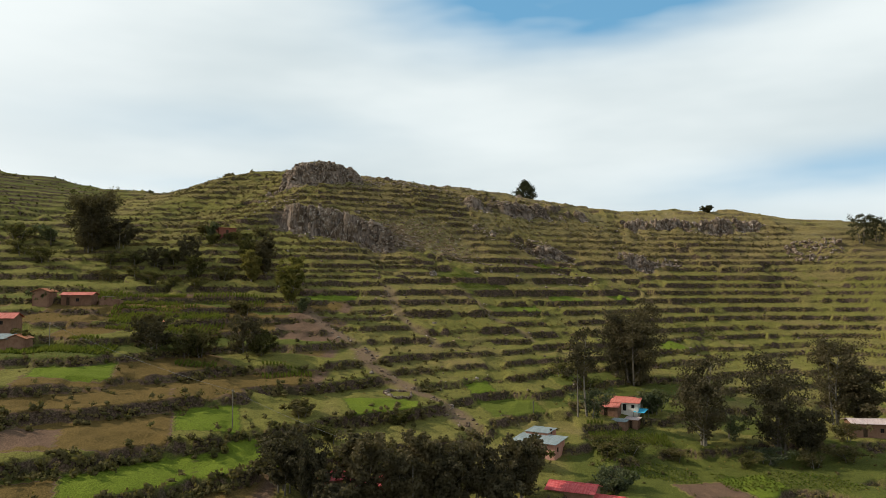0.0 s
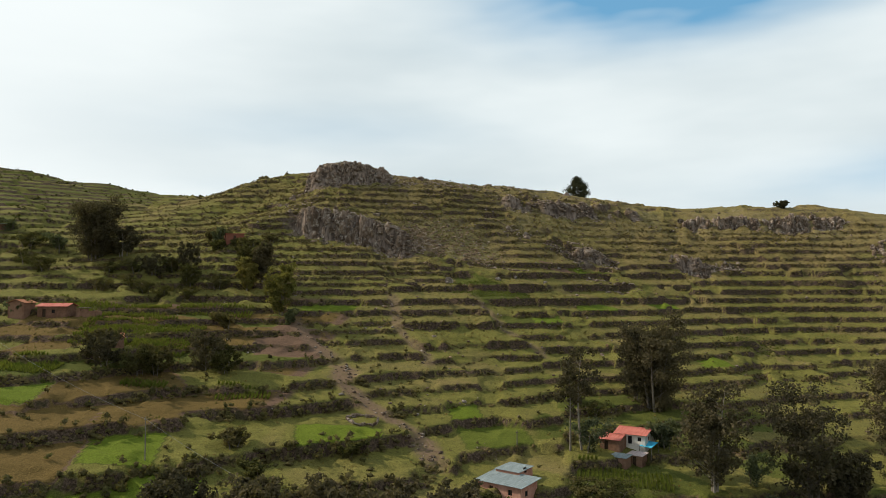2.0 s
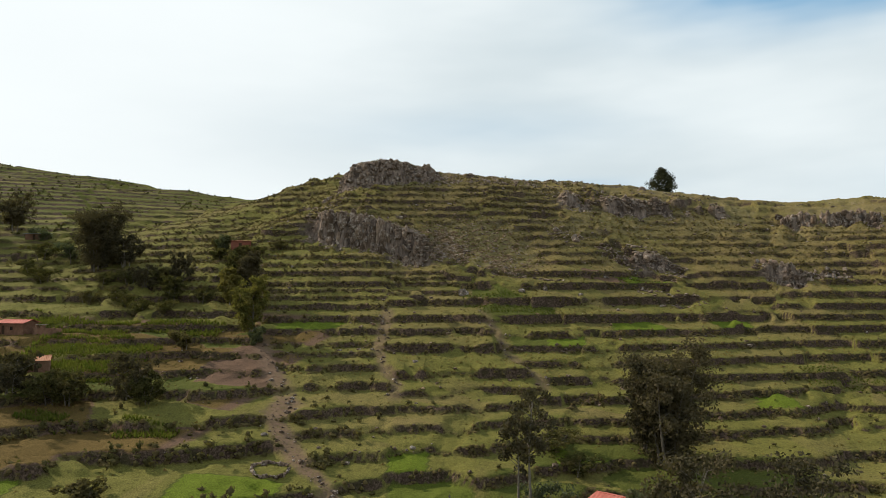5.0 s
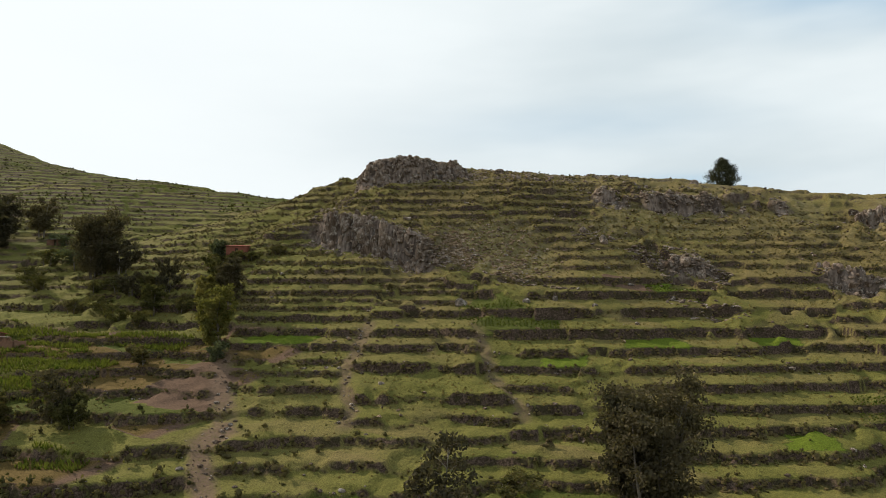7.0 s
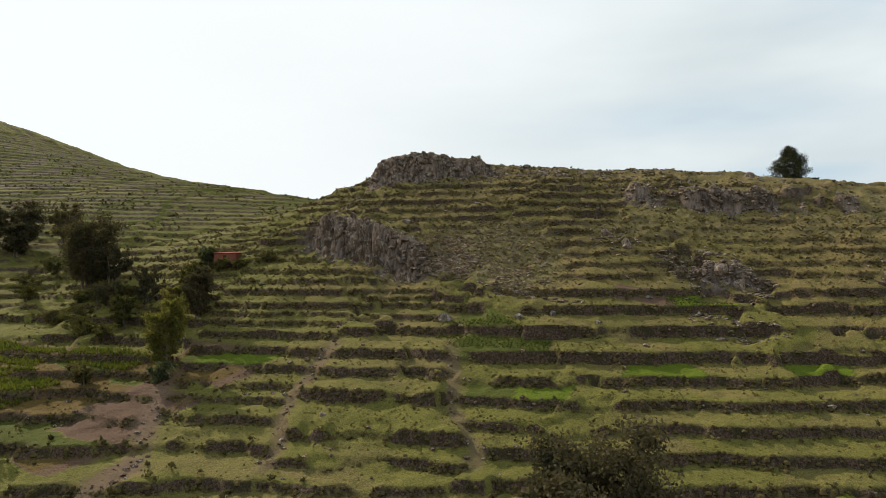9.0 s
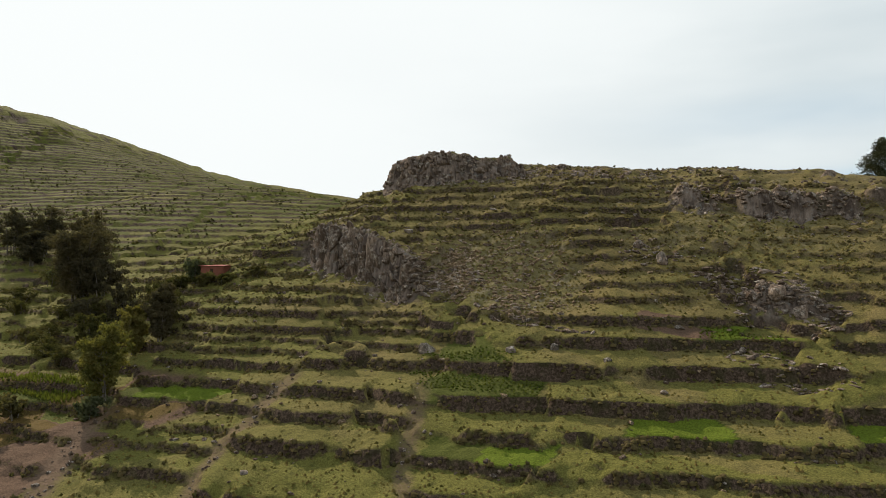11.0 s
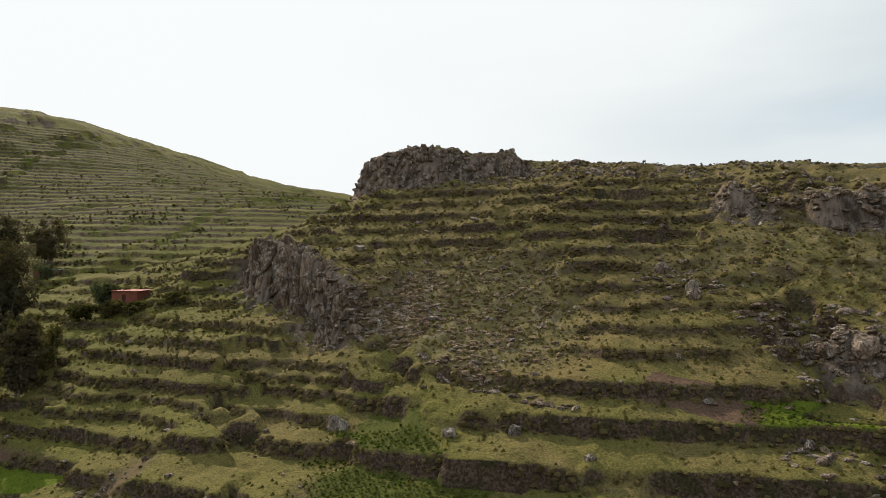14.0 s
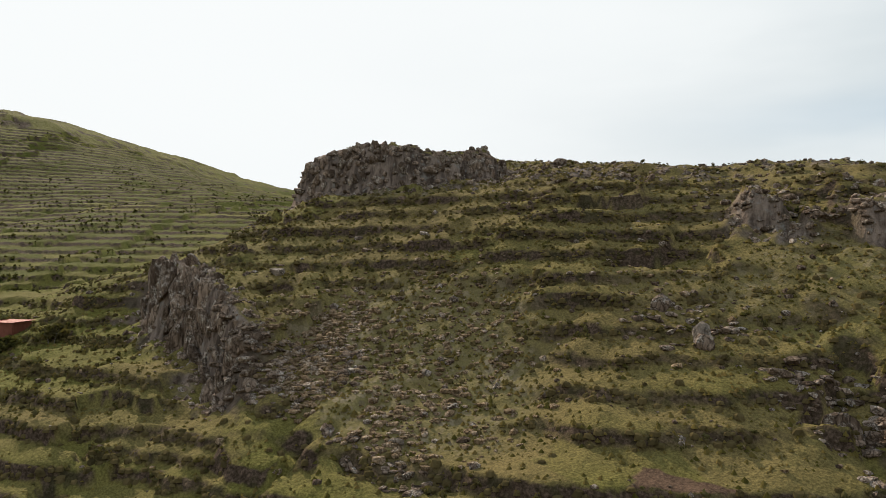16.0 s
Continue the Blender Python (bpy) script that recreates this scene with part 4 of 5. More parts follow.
x, y, z = gather(rng, 45000, -75, 165, 240, 330, lambda x, y, g: np.clip(0.8 * smooth(0.35, 0.7, g["rock"]) + 0.12 * g["crest"], 0, 1))
strew("rock_rubble", STONES, x, y, z - 0.05, 0.35 + 0.75 * rng.random(len(x)) ** 2, 1.1 + 0 * x, rng, STONE, "broken rock wedged in the cliffs and crags", "rocks")
x, y, z = gather(rng, 32000, -30, 30, 246, 285, lambda x, y, g: np.clip(g["scree"] * smooth(0.3, 0.5, cloudy(x / 5, y / 5, 79)) * (0.16 + 0.6 * smooth(-7, -15, x + 0.5 * (y - 255)) + 0.35 * smooth(255, 251, y)), 0, 1))
strew("scree_stones", STONES, x, y, z + 0.02, 0.3 + 0.8 * rng.random(len(x)) ** 2.2, 0.75 + 0 * x, rng, BROWN_STONE, "brown angular rubble of the scree slope", "stones")

# ---------------------------------------------------------------- rock faces and boulders
def rock_mesh(seed, wide, deep, tall, mat=None, cuts=7, name="rock", square=5.0):
    """A weathered block: a rounded box, split along a few planes and pitted."""
    rng = np.random.default_rng(seed)
    bm = bmesh.new()
    bmesh.ops.create_icosphere(bm, subdivisions=2, radius=1.0)
    planes = rng.normal(size=(cuts, 3))
    planes /= np.linalg.norm(planes, axis=1)[:, None]
    reach = 0.58 + 0.3 * rng.random(cuts)
    for v in bm.verts:
        p = np.array(v.co[:])
        p = p / (np.abs(p) ** square).sum() ** (1 / square)
        for n, d in zip(planes, reach):
            p = p - n * max(0.0, p @ n - d)
        p = p * (1 + 0.035 * rng.normal())
        v.co = Vector((p[0] * wide / 2, p[1] * deep / 2, p[2] * tall / 2))
    me = bpy.data.meshes.new(name)
    bm.to_mesh(me)
    bm.free()
    me.materials.append(mat or STONE)
    return me


BLOCKS = [rock_mesh(100 + i, 1.2 + 0.3 * (i % 4), 1.0 + 0.25 * (i % 3), 1.0 + 0.4 * (i % 5)) for i in range(18)]
SLABS = [rock_mesh(140 + i, 1.3 + 0.3 * (i % 4), 1.1 + 0.2 * (i % 3), 0.5 + 0.15 * (i % 3)) for i in range(10)]


def rock_face(line, high, seed, label, tiers=3, gap=1.5, shapes=BLOCKS, size=1.0, wild=16, deep=1.0):
    """Blocks packed up the face of a cliff along its line."""
    rng = np.random.default_rng(seed)
    mx, my = np.mean([p[0] for p in line]), np.mean([p[1] for p in line])
    t = root("rock_outcrop", mx, my, height(mx, my), 0, label, "rock")
    inv = Matrix.Translation(t.matrix_basis.translation).inverted()
    for (ax, ay), (bx, by) in zip(line, line[1:]):
        long = math.hypot(bx - ax, by - ay)
        dx, dy = (bx - ax) / long, (by - ay) / long
        n = max(1, int(long / gap))
        for k in range(n):
            for tier in range(tiers):
                f = (k + rng.random()) / n * long
                if rng.random() < 0.14 or (high < 4.5 and cloudy((ax + dx * f) / 6, (ay + dy * f) / 6, 8) < 0.45):
                    continue
                back = (tier + rng.random() - 0.3) / tiers * deep
                x, y = ax + dx * f + dy * back, ay + dy * f - dx * back
                s = size * (0.55 + 0.65 * rng.random() ** 1.6)
                shape = shapes[rng.integers(0, len(shapes))]
                tall = 0.5 * s * max(v.co.z for v in shape.vertices)
                # no block stands up out of the ground above the face
                brow = height(x + dy * 3.5, y - dx * 3.5) + 0.35 * rng.random()
                z = min(height(x, y) - (0.30 - 0.35 * rng.random()) * s, brow - (2.2 if high > 6 else 1.5) * tall)
                m = pose(x, y, z, rng.normal() * wild, rng.normal() * wild, math.degrees(math.atan2(dy, dx)) + rng.normal() * 40)
                part("rock", shape, None, t, at=inv @ m @ Matrix.Diagonal((s, s, s * (0.75 + 0.5 * rng.random()), 1)))
    return t


BUTTRESS = [rock_mesh(190 + i, 1.6 + 0.3 * (i % 3), 1.3 + 0.3 * (i % 4), 3.4 + 0.6 * (i % 4), None, 11) for i in range(10)]
rock_face(CLIFFS[0][0][2:-2], 8.5, 200, "dark columnar cliff of weathered volcanic rock above the terraces", 6, 2.0, BUTTRESS, 1.5, 8, 4.2)
rock_face(CLIFFS[0][0][:5], 8.5, 209, "layered slabs at the broken end of the cliff", 7, 1.1, SLABS, 1.15, 9, 5.0)
rock_face(CLIFFS[1][0], 4.6, 201, "craggy rock cap of broken blocks on the hilltop", 6, 1.25, BLOCKS, 1.05, 12, 3.6)
for i, label, shapes in zip((2, 3, 4, 5), ["low grey rock face on the slope", "band of fractured rock below the ridge", "broken rock ledge under the ridge", "small grey outcrop on the stony slope"], (BLOCKS, BUTTRESS, SLABS, SLABS)):
    rock_face(CLIFFS[i][0], 4.0 if i in (3, 4) else 5.0, 200 + i, label, 5, 1.5, shapes, 1.15, 13, 3.4)
rock_face([(-61, 271), (-64, 269.5), (-67, 270)], 2.0, 208, "short brown rock ledge on the shoulder of the hill", 4, 1.1, BLOCKS, 1.0, 14, 2.0)


def rock_field(cx, cy, lx, ly, turn, count, seed, label, size=1.0, shapes=BLOCKS, wild=12):
    """Blocks lying close together over an oval of ground."""
    rng = np.random.default_rng(seed)
    t = root("rock_outcrop", cx, cy, height(cx, cy), 0, label, "rock")
    inv = Matrix.Translation(t.matrix_basis.translation).inverted()
    c, s = math.cos(radians(turn)), math.sin(radians(turn))
    for k in range(count):
        a, r = rng.random() * 6.2832, math.sqrt(rng.random())
        u, v = lx * r * math.cos(a), ly * r * math.sin(a)
        x, y = cx + u * c - v * s, cy + u * s + v * c
        k = size * (0.45 + 0.7 * rng.random() ** 2)
        m = pose(x, y, height(x, y) - 0.12 * k + 0.15 * k * rng.random(), rng.normal() * wild, rng.normal() * wild, rng.random() * 360)
        part("rock", shapes[rng.integers(0, len(shapes))], None, t, at=inv @ m @ Matrix.Diagonal((k, k, k, 1)))


rock_field(-48, 292, 15, 9.5, 62, 200, 260, "jumble of grey boulders that crowns the hilltop", 0.9, SLABS)
rock_field(33, 280.5, 10, 4.5, 15, 130, 273, "pale slabs of bedrock showing through thin turf", 1.0, SLABS)
rock_field(-53, 260.5, 9, 5, 70, 110, 271, "rocky brow above the end of the cliff", 0.8, SLABS)
rock_field(-62, 281, 6, 4, 60, 50, 272, "broken grey rocks at the foot of the hilltop", 1.0, BLOCKS)
rock_field(-35, 305, 6, 3, 60, 40, 270, "low grey rocks that trail off the hilltop", 0.9, BLOCKS)
rock_field(24, 307, 24, 5, 12, 170, 262, "broken grey rocks strewn below the ridge", 1.0, SLABS)
rock_field(40, 276, 11, 5, 8, 90, 263, "weathered rocks that stand out of the slope", 0.9, SLABS)
rock_field(15, 279, 6, 4, 30, 60, 264, "pale broken slabs on the stony slope", 0.9, SLABS)
rock_field(112, 316, 26, 4, 4, 140, 265, "broken rocks along the brow of the plateau", 1.0, BLOCKS)
rock_field(148, 299, 13, 7, 10, 120, 266, "rounded rocky knoll on the far shoulder", 1.2, BLOCKS)
rock_field(-12, 252.5, 7, 5, 40, 150, 267, "fallen slabs beside the cliff", 0.8, SLABS)
rock_field(8, 250.5, 12, 1.6, 6, 70, 268, "broken ledge of flat stones below the scree", 0.8, SLABS)
rock_field(46, 262, 9, 4, 10, 70, 269, "weathered slabs breaking through the turf", 0.9, SLABS)
rock_face([(60, 318), (44, 318), (30, 316), (16, 311), (4, 309), (-10, 307)], 1.6, 261, "line of grey stones along the ridge", 2, 2.2, BLOCKS, 0.7, 14, 1.6)


def boulder(x, y, long, wide, tall, seed, turn, label, mat):
    rng = np.random.default_rng(seed)
    me = rock_mesh(seed, long, wide, tall, mat, 14, "boulder", 2.6)
    return tagged(part("boulder", me, None, at=pose(x, y, height(x, y) + 0.12 * tall, rng.normal() * 8, rng.normal() * 8, turn)), label, "boulder", "boulders")


for i, (x, y, l, w, h, turn, pale) in enumerate([
        (-3.0, 237.2, 3.8, 2.2, 2.8, 30, 1), (31.0, 276.0, 3.4, 2.4, 3.8, 20, 0), (38.6, 278.2, 4.0, 2.8, 4.6, 70, 0), (42.6, 277.4, 3.0, 2.4, 3.6, 10, 0), (18.3, 277.6, 2.4, 1.8, 3.4, 35, 1), (35.0, 277.0, 3.0, 2.4, 2.6, 120, 0), (15.8, 246.4, 1.7, 1.2, 1.9, 80, 1), (10.9, 242.0, 2.0, 1.4, 1.6, 10, 1), (-29.7, 258.9, 3.0, 1.8, 1.6, 20, 1), (12.0, 280.2, 2.6, 1.7, 2.6, 50, 0),
        (18.5, 277.4, 3.2, 2.0, 2.4, 120, 0), (-22.8, 305.7, 2.6, 1.8, 1.5, 15, 0), (33.1, 326.0, 4.2, 2.6, 3.2, 40, 0), (-2.0, 260.5, 1.6, 1.0, 0.9, 0, 1), (-12.5, 249.5, 2.2, 1.3, 1.1, 60, 1), (24.5, 247.6, 1.6, 1.2, 1.0, 10, 1),
        (34.0, 247.0, 1.4, 1.2, 0.9, 70, 0), (3.4, 252.6, 2.4, 1.2, 0.8, 15, 1), (29.0, 262.0, 1.8, 1.2, 1.0, 30, 1), (38.5, 263.5, 2.2, 1.5, 1.4, 100, 0), (-47.5, 229.0, 1.2, 0.9, 0.8, 0, 1), (-2.4, 203.0, 1.6, 1.1, 0.8, 25, 1), (-16.0, 168.5, 1.5, 1.0, 0.9, 45, 1), (8.0, 176.5, 1.4, 1.0, 0.8, 45, 1), (-20.0, 275.0, 1.8, 1.2, 1.0, 10, 1)]):
    boulder(x, y, l, w, h, 300 + i, turn, "pale angular boulder resting on a grassy terrace" if pale else "grey-brown boulder on the stony slope", PALE_STONE if pale else STONE)


def stone_ring(x, y, radius, seed):
    """A round pen of dry stones."""
    rng = np.random.default_rng(seed)
    z0 = min(height(x + radius * math.cos(a), y + radius * math.sin(a)) for a in np.linspace(0, 6.28, 8))
    t = root("stone_pen", x, y, z0, 0, "round roofless pen of dry-laid stones", "stone pen")
    for k in range(32):
        a, tier = 6.2832 * (k % 32) / 32, k // 32
        if k % 32 in (3, 4):
            continue
        zz = height(x + radius * math.cos(a), y + radius * math.sin(a)) - z0
        m = pose(radius * math.cos(a), radius * math.sin(a), zz + 0.25 + 0.55 * tier, rng.normal() * 8, rng.normal() * 8, math.degrees(a) + 90)
        part("stone", BLOCKS[k % 9], None, t, at=m @ Matrix.Diagonal((0.5, 0.4, 0.4, 1)))


# stones of the scree that one can tell apart
LUMPS = []
for k in range(10):
    rng = np.random.default_rng(500 + k)
    bm = bmesh.new()
    for p in rng.normal(size=(14, 3)):
        p = p / np.linalg.norm(p) * (0.42 + 0.12 * rng.random())
        bm.verts.new((p[0] * 1.25, p[1], p[2] * 0.7))
    bmesh.ops.convex_hull(bm, input=bm.verts)
    bmesh.ops.delete(bm, geom=[v for v in bm.verts if not v.link_faces], context="VERTS")
    LUMPS.append(bpy.data.meshes.new("stone"))
    bm.to_mesh(LUMPS[-1])
    bm.free()
    LUMPS[-1].materials.append(BROWN_STONE if k % 3 else STONE)
rng = np.random.default_rng(77)
x, y, z = gather(rng, 5200, -55, 60, 190, 300, lambda x, y, g: np.clip(0.10 * g["scree"] + 0.05 * g["path"] + 0.012 + 0.03 * smooth(1.6, 0.6, g["part"]), 0, 1) * (g["rock"] < 0.4))
for px, py, pz in list(zip(x, y, z))[:300]:
    k = 0.55 + 0.8 * rng.random() ** 2
    o = part("stone", LUMPS[rng.integers(0, 10)], None, None, at=pose(px, py, pz + 0.08 * k, rng.normal() * 10, rng.normal() * 10, rng.random() * 360) @ Matrix.Diagonal((k, k, k, 1)))
    tagged(o, "weathered angular stone lying on the grassy slope", "stone", "stones on the slope")

stone_ring(-9.6, 160.4, 2.9, 5)

# ---------------------------------------------------------------- houses
def walled(bm, long, high, thick, openings):
    """An upright wall along x from 0 to long, its outer face at y = 0, with openings (x0, x1, z0, z1) cut through."""
    cuts = sorted({0.0, long, *[o[0] for o in openings], *[o[1] for o in openings]})
    for a, b in zip(cuts, cuts[1:]):
        holes = sorted((o[2], o[3]) for o in openings if o[0] <= a and o[1] >= b)
        z = -1.2
        for lo, hi in holes + [(high, high)]:
            if lo > z + 0.01:
                block(bm, a, b, 0, thick, z, lo)
            z = hi
    bmesh.ops.remove_doubles(bm, verts=bm.verts, dist=0.002)


def house(x, y, turn, long, deep, high, wall, roof, label, pitch=18, openings=(), side=(), over=0.45, shed=False, group="", lift=0.0, roof_label="", name="house"):
    """A small house: four walls, gables, a sheet roof in two slopes (or one), doors and windows."""
    z0 = min(height(x + a, y + b) for a in (-2, 0, 2) for b in (-2, 0, 2)) + 0.2 + lift
    t = root(name, x, y, z0, turn, label, "house" if name == "house" else "shed", group)
    th = 0.32
    low = -deep / 2
    faces = [(pose(-long / 2, low, 0), long, openings), (pose(long / 2, -low, 0, 0, 0, 180), long, ()),
             (pose(long / 2, low + th, 0, 0, 0, 90), deep - 2 * th, side), (pose(-long / 2, -low - th, 0, 0, 0, -90), deep - 2 * th, ())]
    rise = math.tan(radians(pitch)) * (deep if shed else deep / 2)
    for m, l, opens in faces:
        bm = bmesh.new()
        walled(bm, l, high, th, opens)
        w = part("wall", bm, wall, t, at=m)
        for x0, x1, a, b in opens:
            tall = a <= 0.05
            bm = bmesh.new()
            block(bm, x0, x1, 0.16, 0.2, a, b)
            d = part("door" if tall else "window", bm, DARK_WOOD if tall else PANE, t, "dark timber door" if tall else "", at=m)
            if not tall:
                bm = bmesh.new()
                for q in ((x0, x0 + 0.06, a, b), (x1 - 0.06, x1, a, b), (x0 + 0.06, x1 - 0.06, a, a + 0.06), (x0 + 0.06, x1 - 0.06, b - 0.06, b), ((x0 + x1) / 2 - 0.025, (x0 + x1) / 2 + 0.025, a + 0.06, b - 0.06)):
                    block(bm, q[0], q[1], 0.11, 0.155, q[2], q[3])
                part("frame", bm, DARK_WOOD, d)
    # gables
    for sx in (-1, 1):
        bm = bmesh.new()
        x0 = sx * long / 2 - (th if sx > 0 else 0)
        pts = [(low, high), (-low, high), (-low, high + rise)] if shed else [(low, high), (-low, high), (0, high + rise)]
        a = [bm.verts.new((x0, p, q - 0.02)) for p, q in pts]
        b = [bm.verts.new((x0 + th, p, q - 0.02)) for p, q in pts]
        bm.faces.new(a), bm.faces.new(b[::-1])
        for i in range(3):
            bm.faces.new((a[i], b[i], b[(i + 1) % 3], a[(i + 1) % 3]))
        bmesh.ops.recalc_face_normals(bm, faces=bm.faces)
        part("gable", bm, wall, t)
    if shed:
        bm = bmesh.new()
        block(bm, -long / 2 + th, long / 2 - th, -low - th, -low, high, high + rise - 0.06)
        part("wall", bm, wall, t)
    # roof sheets
    slopes = [(1, deep)] if shed else [(1, deep / 2), (-1, deep / 2)]
    for s, run in slopes:
        length = (run + over * (2 if shed else 1)) / math.cos(radians(pitch))
        n = max(3, round((long + 2 * over) / 1.1))
        step = (long + 2 * over) / n
        top = (0, -low + over, high + rise + math.tan(radians(pitch)) * over) if shed else (0, 0, high + rise)
        m = pose(*top) @ pose(0, 0, 0, 0, 0, 180 if s < 0 else 0) @ pose(0, 0, 0, pitch) @ Matrix.Translation((0, 0, 0.03))
        for k in range(n):
            bm = bmesh.new()
            block(bm, -long / 2 - over + k * step, -long / 2 - over + (k + 1) * step + 0.04, -length, 0, 0.014 * (k % 2), 0.05 + 0.014 * (k % 2))
            part("roof_sheet", bm, roof, t, roof_label, at=m)
    if not shed:
        bm = bmesh.new()
        block(bm, -long / 2 - over, long / 2 + over, -0.16, 0.16, high + rise + 0.05, high + rise + 0.11)
        part("ridge_cap", bm, roof, t)
    return t


two = lambda *xs: tuple((x, x + 0.8, z, z + 0.9) for x in xs for z in (0.9, 3.1))
house(42.0, 172.0, -26, 5.8, 5.8, 2.75, WHITE_WALL, RED_ROOF, "whitewashed two-storey house with a red sheet roof", 15, ((0.6, 1.3, 1.5, 2.3), (4.3, 5.0, 1.5, 2.3), (2.4, 3.2, 0.9, 2.4), (0.6, 1.3, 0.2, 0.9)), ((1.2, 2.0, 1.5, 2.3),), over=0.4, roof_label="red corrugated sheet")
house(37.6, 169.2, -26, 3.8, 4.2, 2.2, ADOBE, RED_ROOF, "low adobe annex with a red sheet roof", 17, ((0.8, 1.6, 0, 1.9),), over=0.3, roof_label="red corrugated sheet")
house(38.2, 164.6, -30, 3.6, 2.4, 2.0, ADOBE, GREY_ROOF, "small adobe outhouse under a grey sheet roof", 5, ((1.2, 2.0, 0, 1.8),), shed=True, over=0.25, roof_label="grey corrugated sheet")
house(41.6, 166.2, -30, 2.8, 2.4, 1.9, ADOBE, PINK_ROOF, "small adobe store under faded sheets", 5, ((1.0, 1.7, 0, 1.7),), shed=True, over=0.25)
house(18.5, 145.8, -32, 8.4, 4.8, 2.6, PINK_WALL, GREY_ROOF, "pink brick house with a long grey sheet roof", 6, ((5.9, 6.7, 1.0, 1.9), (2.2, 3.0, 0, 2.0)), ((0.9, 1.7, 0.9, 1.8),), shed=True, over=0.55, roof_label="grey corrugated sheet")
house(19.4, 150.2, -32, 4.6, 4.2, 1.4, PINK_WALL, GREY_ROOF, "rear wing in pink brick with a grey sheet roof", 4, (), ((1.4, 2.2, 1.0, 1.9),), shed=True, over=0.2, roof_label="grey corrugated sheet")
house(92.6, 163.0, -8, 10.0, 5.0, 2.9, ADOBE, PINK_ROOF, "long adobe house with a faded pinkish roof", 14, ((2.0, 2.9, 0, 2.0), (5.4, 6.2, 1.0, 1.9)), over=0.5, roof_label="faded pinkish sheet")
house(-88.0, 181.8, 4, 7.0, 4.2, 2.5, ADOBE, RED_ROOF, "adobe house with a bright red sheet roof", 16, ((3.4, 4.2, 0.9, 1.7), (1.2, 2.0, 0, 1.9)), roof_label="red corrugated sheet")
house(-95.2, 179.4, 94, 4.4, 3.8, 3.5, ADOBE, ORANGE_ROOF, "tall narrow adobe house with an orange gable roof", 20, (), ((1.2, 1.8, 2.2, 2.9),), over=0.3)
house(-92.4, 156.6, 8, 7.0, 5.0, 3.6, ADOBE, RED_ROOF, "two-storey adobe house with a red roof", 20, ((1.5, 2.3, 0, 1.9), (4.5, 5.2, 2.2, 3.0)), roof_label="red corrugated sheet")
house(-84.2, 149.6, 98, 3.8, 3.6, 2.2, ADOBE, ORANGE_ROOF, "small adobe hut with an orange gable roof", 22, (), ((1.3, 2.0, 0, 1.8),), over=0.25)
house(-88.6, 149.0, 8, 5.4, 3.8, 2.2, ADOBE, GREY_ROOF, "adobe outbuilding under pale grey sheets", 10, ((2.0, 2.8, 0, 1.8),), shed=True, roof_label="pale grey corrugated sheet")
house(-64.2, 166.2, 40, 3.6, 3.4, 2.2, ADOBE, ORANGE_ROOF, "small adobe hut with an orange roof between trees", 24, ((1.2, 1.9, 0, 1.8),), over=0.3)
house(-11.6, 118.6, 12, 6.4, 4.6, 2.6, ADOBE, SCARLET_ROOF, "adobe house with a scarlet sheet roof behind eucalypts", 18, ((2, 2.8, 0, 2.0),), roof_label="scarlet corrugated sheet")
house(-17.4, 116.4, 12, 4.0, 4.0, 2.3, ADOBE, SCARLET_ROOF, "small outbuilding with a scarlet sheet roof", 18, roof_label="scarlet corrugated sheet")
house(21.4, 124.6, -25, 7.4, 4.8, 2.5, ADOBE, SCARLET_ROOF, "low house with a scarlet sheet roof", 18, ((2, 2.8, 0, 2.0),), roof_label="scarlet corrugated sheet")
house(26.4, 121.6, -25, 4.6, 4.0, 2.2, ADOBE, SCARLET_ROOF, "outbuilding with a scarlet sheet roof", 16, roof_label="scarlet corrugated sheet")
house(-68.6, 236.4, 32, 5.4, 3.4, 2.5, RED_ADOBE, RED_ROOF, "lone red adobe shed with a flat red roof on a terrace", 4, ((2.2, 3.0, 0, 1.9),), over=0.35, shed=True, name="shed", roof_label="red corrugated sheet")
house(-151.6, 243.0, 30, 6.4, 3.4, 2.0, ADOBE, GREY_ROOF, "far adobe hut with a pale grey roof", 5, ((2.2, 3.0, 0, 1.8),), shed=True, name="shed", roof_label="pale grey corrugated sheet")


def tarpaulin(x, y, turn):
    """A sagging sheet on four sticks."""
    z0 = height(x, y)
    t = root("awning", x, y, z0, turn, "bright blue tarpaulin on poles beside the house", "awning")
    bm = bmesh.new()
    bmesh.ops.create_grid(bm, x_segments=8, y_segments=8, size=1.3)
    for v in bm.verts:
        v.co.z = 2.0 - 0.35 * (1 - (v.co.x / 1.3) ** 2) * (1 - (v.co.y / 1.3) ** 2) + 0.25 * v.co.y
    bmesh.ops.solidify(bm, geom=bm.faces, thickness=0.02)
    part("sheet", bm, BLUE_SHEET, t, smooth_shade=True)
    for sx in (-1.25, 1.25):
        for sy in (-1.25, 1.25):
            bm = bmesh.new()
            tube(bm, (sx, sy, -0.6), (sx, sy, 2.0 + 0.24 * sy), 0.05, 0.05, 6)
            part("pole", bm, POLE_WOOD, t)


tarpaulin(44.0, 168.2, -38)


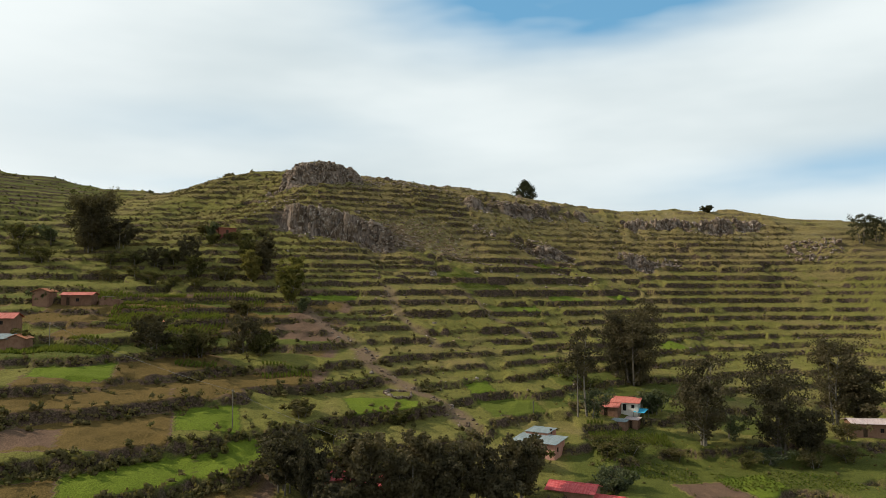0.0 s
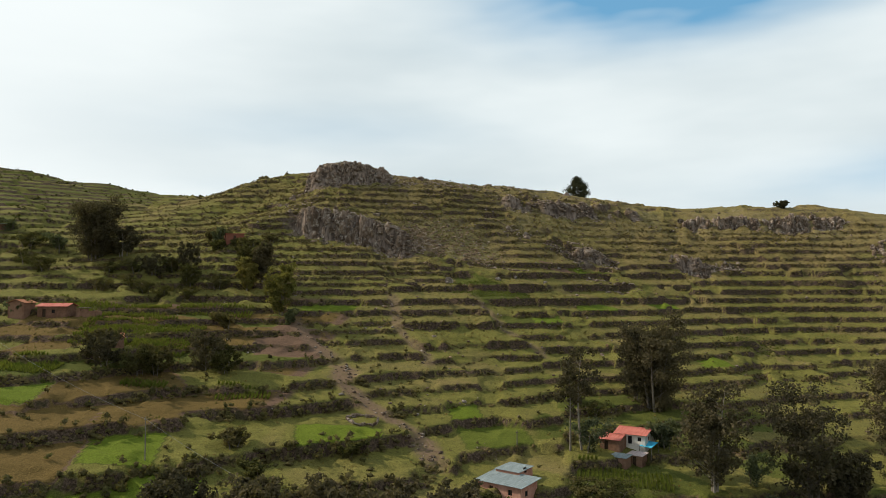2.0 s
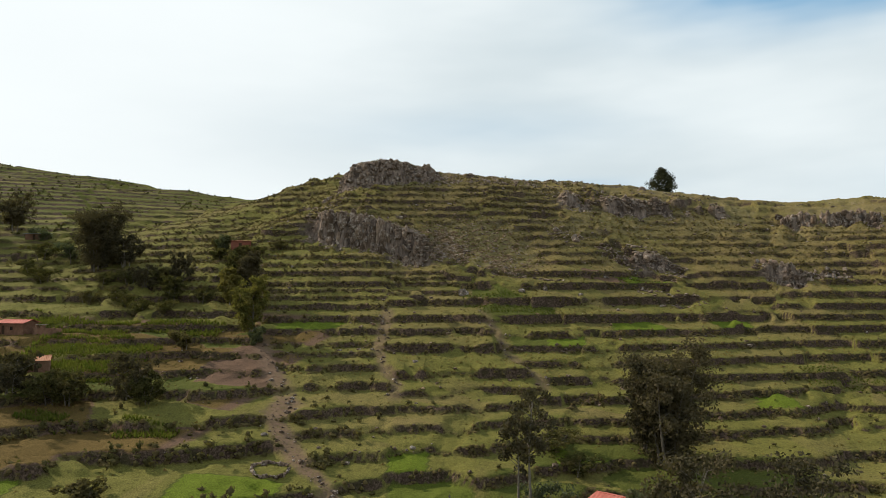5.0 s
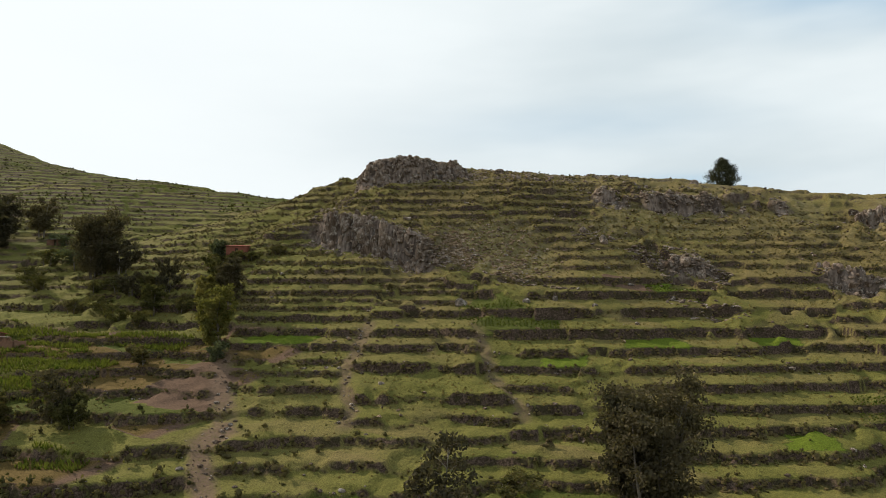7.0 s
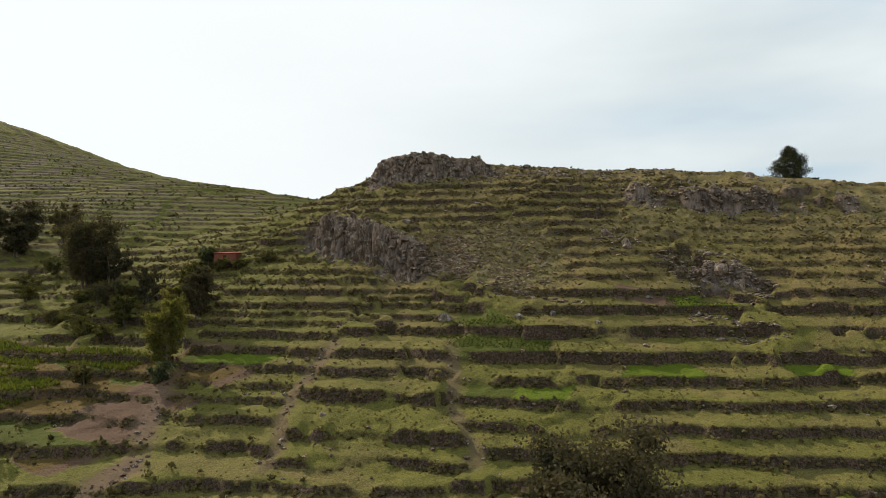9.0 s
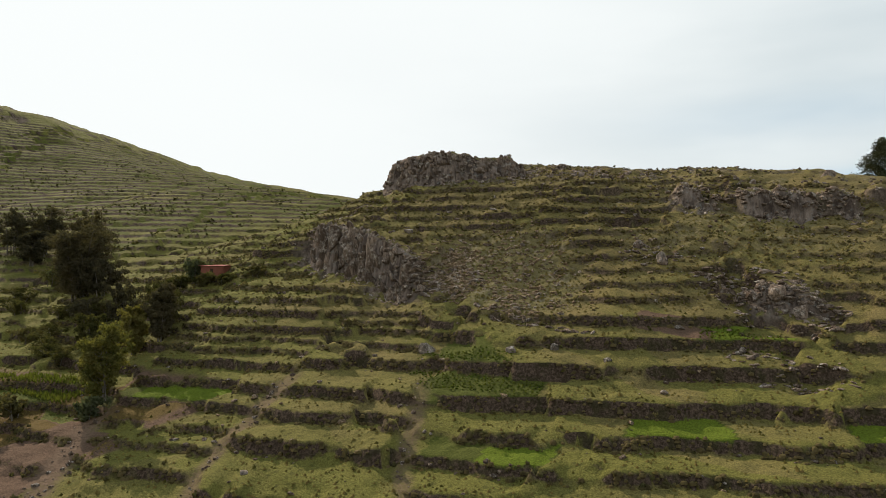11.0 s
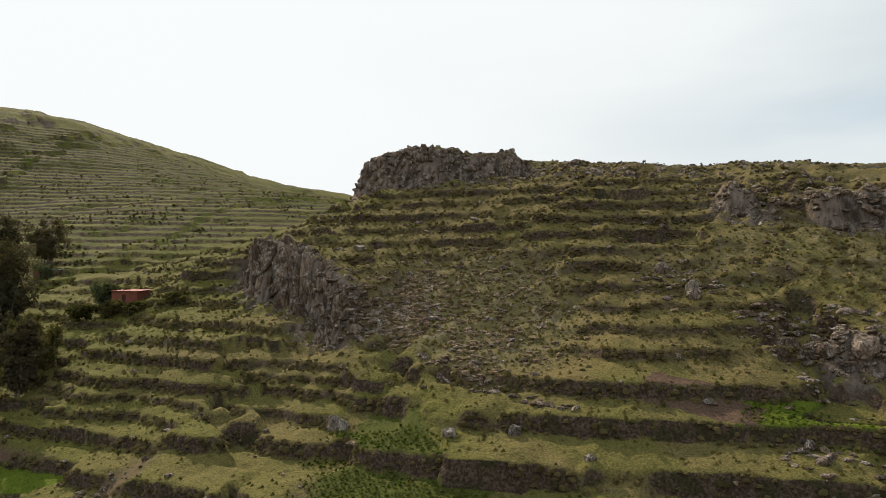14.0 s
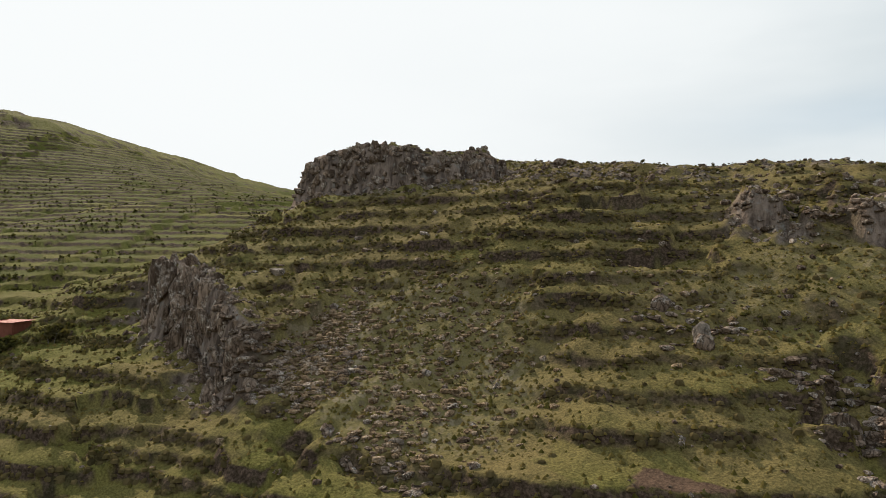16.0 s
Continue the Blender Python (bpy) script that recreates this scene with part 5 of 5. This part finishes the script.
def ruin(x, y, turn):
    """Roofless adobe walls, broken along the top."""
    t = root("ruin", x, y, height(x, y) - 0.2, turn, "roofless crumbling adobe walls with a pale lintel", "ruin")
    rng = np.random.default_rng(8)
    for m, l in ((pose(-2.4, -1.6, 0), 4.8), (pose(2.4, -1.6, 0, 0, 0, 90), 3.2), (pose(-2.4, 1.6, 0, 0, 0, -90), 3.2)):
        bm = bmesh.new()
        k = 0.0
        while k < l:
            w = min(0.6, l - k)
            block(bm, k, k + w, 0, 0.4, -0.6, 1.0 + 1.1 * rng.random())
            k += w + 0.004
        part("wall", bm, ADOBE, t, at=m)
    bm = bmesh.new()
    block(bm, -1.6, 1.2, -1.75, -1.1, 2.12, 2.24)
    part("lintel", bm, PALE_STONE, t)


ruin(-81.0, 183.2, 6)


# ---------------------------------------------------------------- poles and wires
def pole(x, y, tall):
    t = root("utility_pole", x, y, height(x, y) - 0.8, 0, "thin grey timber utility pole in a field", "pole", "utility poles")
    bm = bmesh.new()
    tube(bm, (0, 0, 0), (0, 0, tall + 0.8), 0.1, 0.07, 8)
    part("post", bm, POLE_WOOD, t)
    bm = bmesh.new()
    block(bm, -0.22, 0.22, -0.05, 0.05, tall + 0.35, tall + 0.47)
    part("crossarm", bm, POLE_WOOD, t)
    return Vector((x, y, height(x, y) + tall - 0.35))


def wire(a, b, sag):
    cu = bpy.data.curves.new("overhead_wire", "CURVE")
    cu.dimensions, cu.bevel_depth, cu.bevel_resolution = "3D", 0.018, 1
    sp = cu.splines.new("POLY")
    sp.points.add(20)
    for i, p in enumerate(sp.points):
        f = i / 20
        q = a.lerp(b, f)
        p.co = (q.x, q.y, q.z - sag * 4 * f * (1 - f), 1)
    cu.materials.append(WIRE)
    return tagged(new("overhead_wire", cu), "thin pale overhead wire slung between poles", "wire", "wires")


tops = [pole(-78.4, 150.0, 5.4), pole(-36.0, 129.5, 6.6), pole(-4.5, 113.5, 8.0)]
wire(tops[0], tops[1], 0.8)
wire(tops[1], tops[2], 0.8)
pole(19.4, 162.5, 2.6)

# ---------------------------------------------------------------- rows of crops
def rows_of(name, plots, gap, step, size, shapes, mat, label):
    rng = np.random.default_rng(9)
    xs, ys = [], []
    for px, py, lx, ly, turn in plots:
        u, v = np.meshgrid(np.arange(-lx, lx, gap), np.arange(-ly, ly, step))
        u, v = u.ravel() + rng.normal(size=u.size) * 0.06, v.ravel() + rng.normal(size=u.size) * 0.1
        c, s = math.cos(radians(turn)), math.sin(radians(turn))
        xs.append(px + u * c - v * s), ys.append(py + u * s + v * c)
    x, y = np.concatenate(xs), np.concatenate(ys)
    g = land(x, y)
    k = (g["wall"] < 0.25) & (g["path"] < 0.3)
    x, y, z = x[k], y[k], g["z"][k]
    strew(name, shapes, x, y, z, size * (0.7 + 0.6 * rng.random(len(x))), 1 + 0.3 * rng.random(len(x)), rng, mat, label, "crops")


rows_of("maize_rows", [(-65.6, 181.5, 13, 4.5, 10), (-63.5, 172.5, 12, 4, 10), (-55.8, 197.5, 9, 3, 14), (-80, 190, 14, 4, 8), (-50.4, 155.0, 4, 2.2, 12), (38.5, 157.0, 8, 4, -5), (-75, 148, 10, 4, 8), (-33, 160, 5, 2.2, 14)],
        0.75, 0.55, 0.62, [tuft_shape(40 + s, 10) for s in range(4)], MAIZE, "rows of young maize on a terrace")
rows_of("potato_rows", [(5.5, 237.4, 8, 2.6, 22), (12.0, 233.4, 9, 2.6, 24), (37.5, 266.0, 6, 2.5, 26), (62, 136, 12, 5, 0), (38, 141, 9, 4, -10), (83, 240, 9, 3, 18)],
        0.8, 0.55, 0.42, [shrub_shape(60 + s, 1, 6, 0.5) for s in range(3)], MAIZE, "rows of low leafy potato plants")
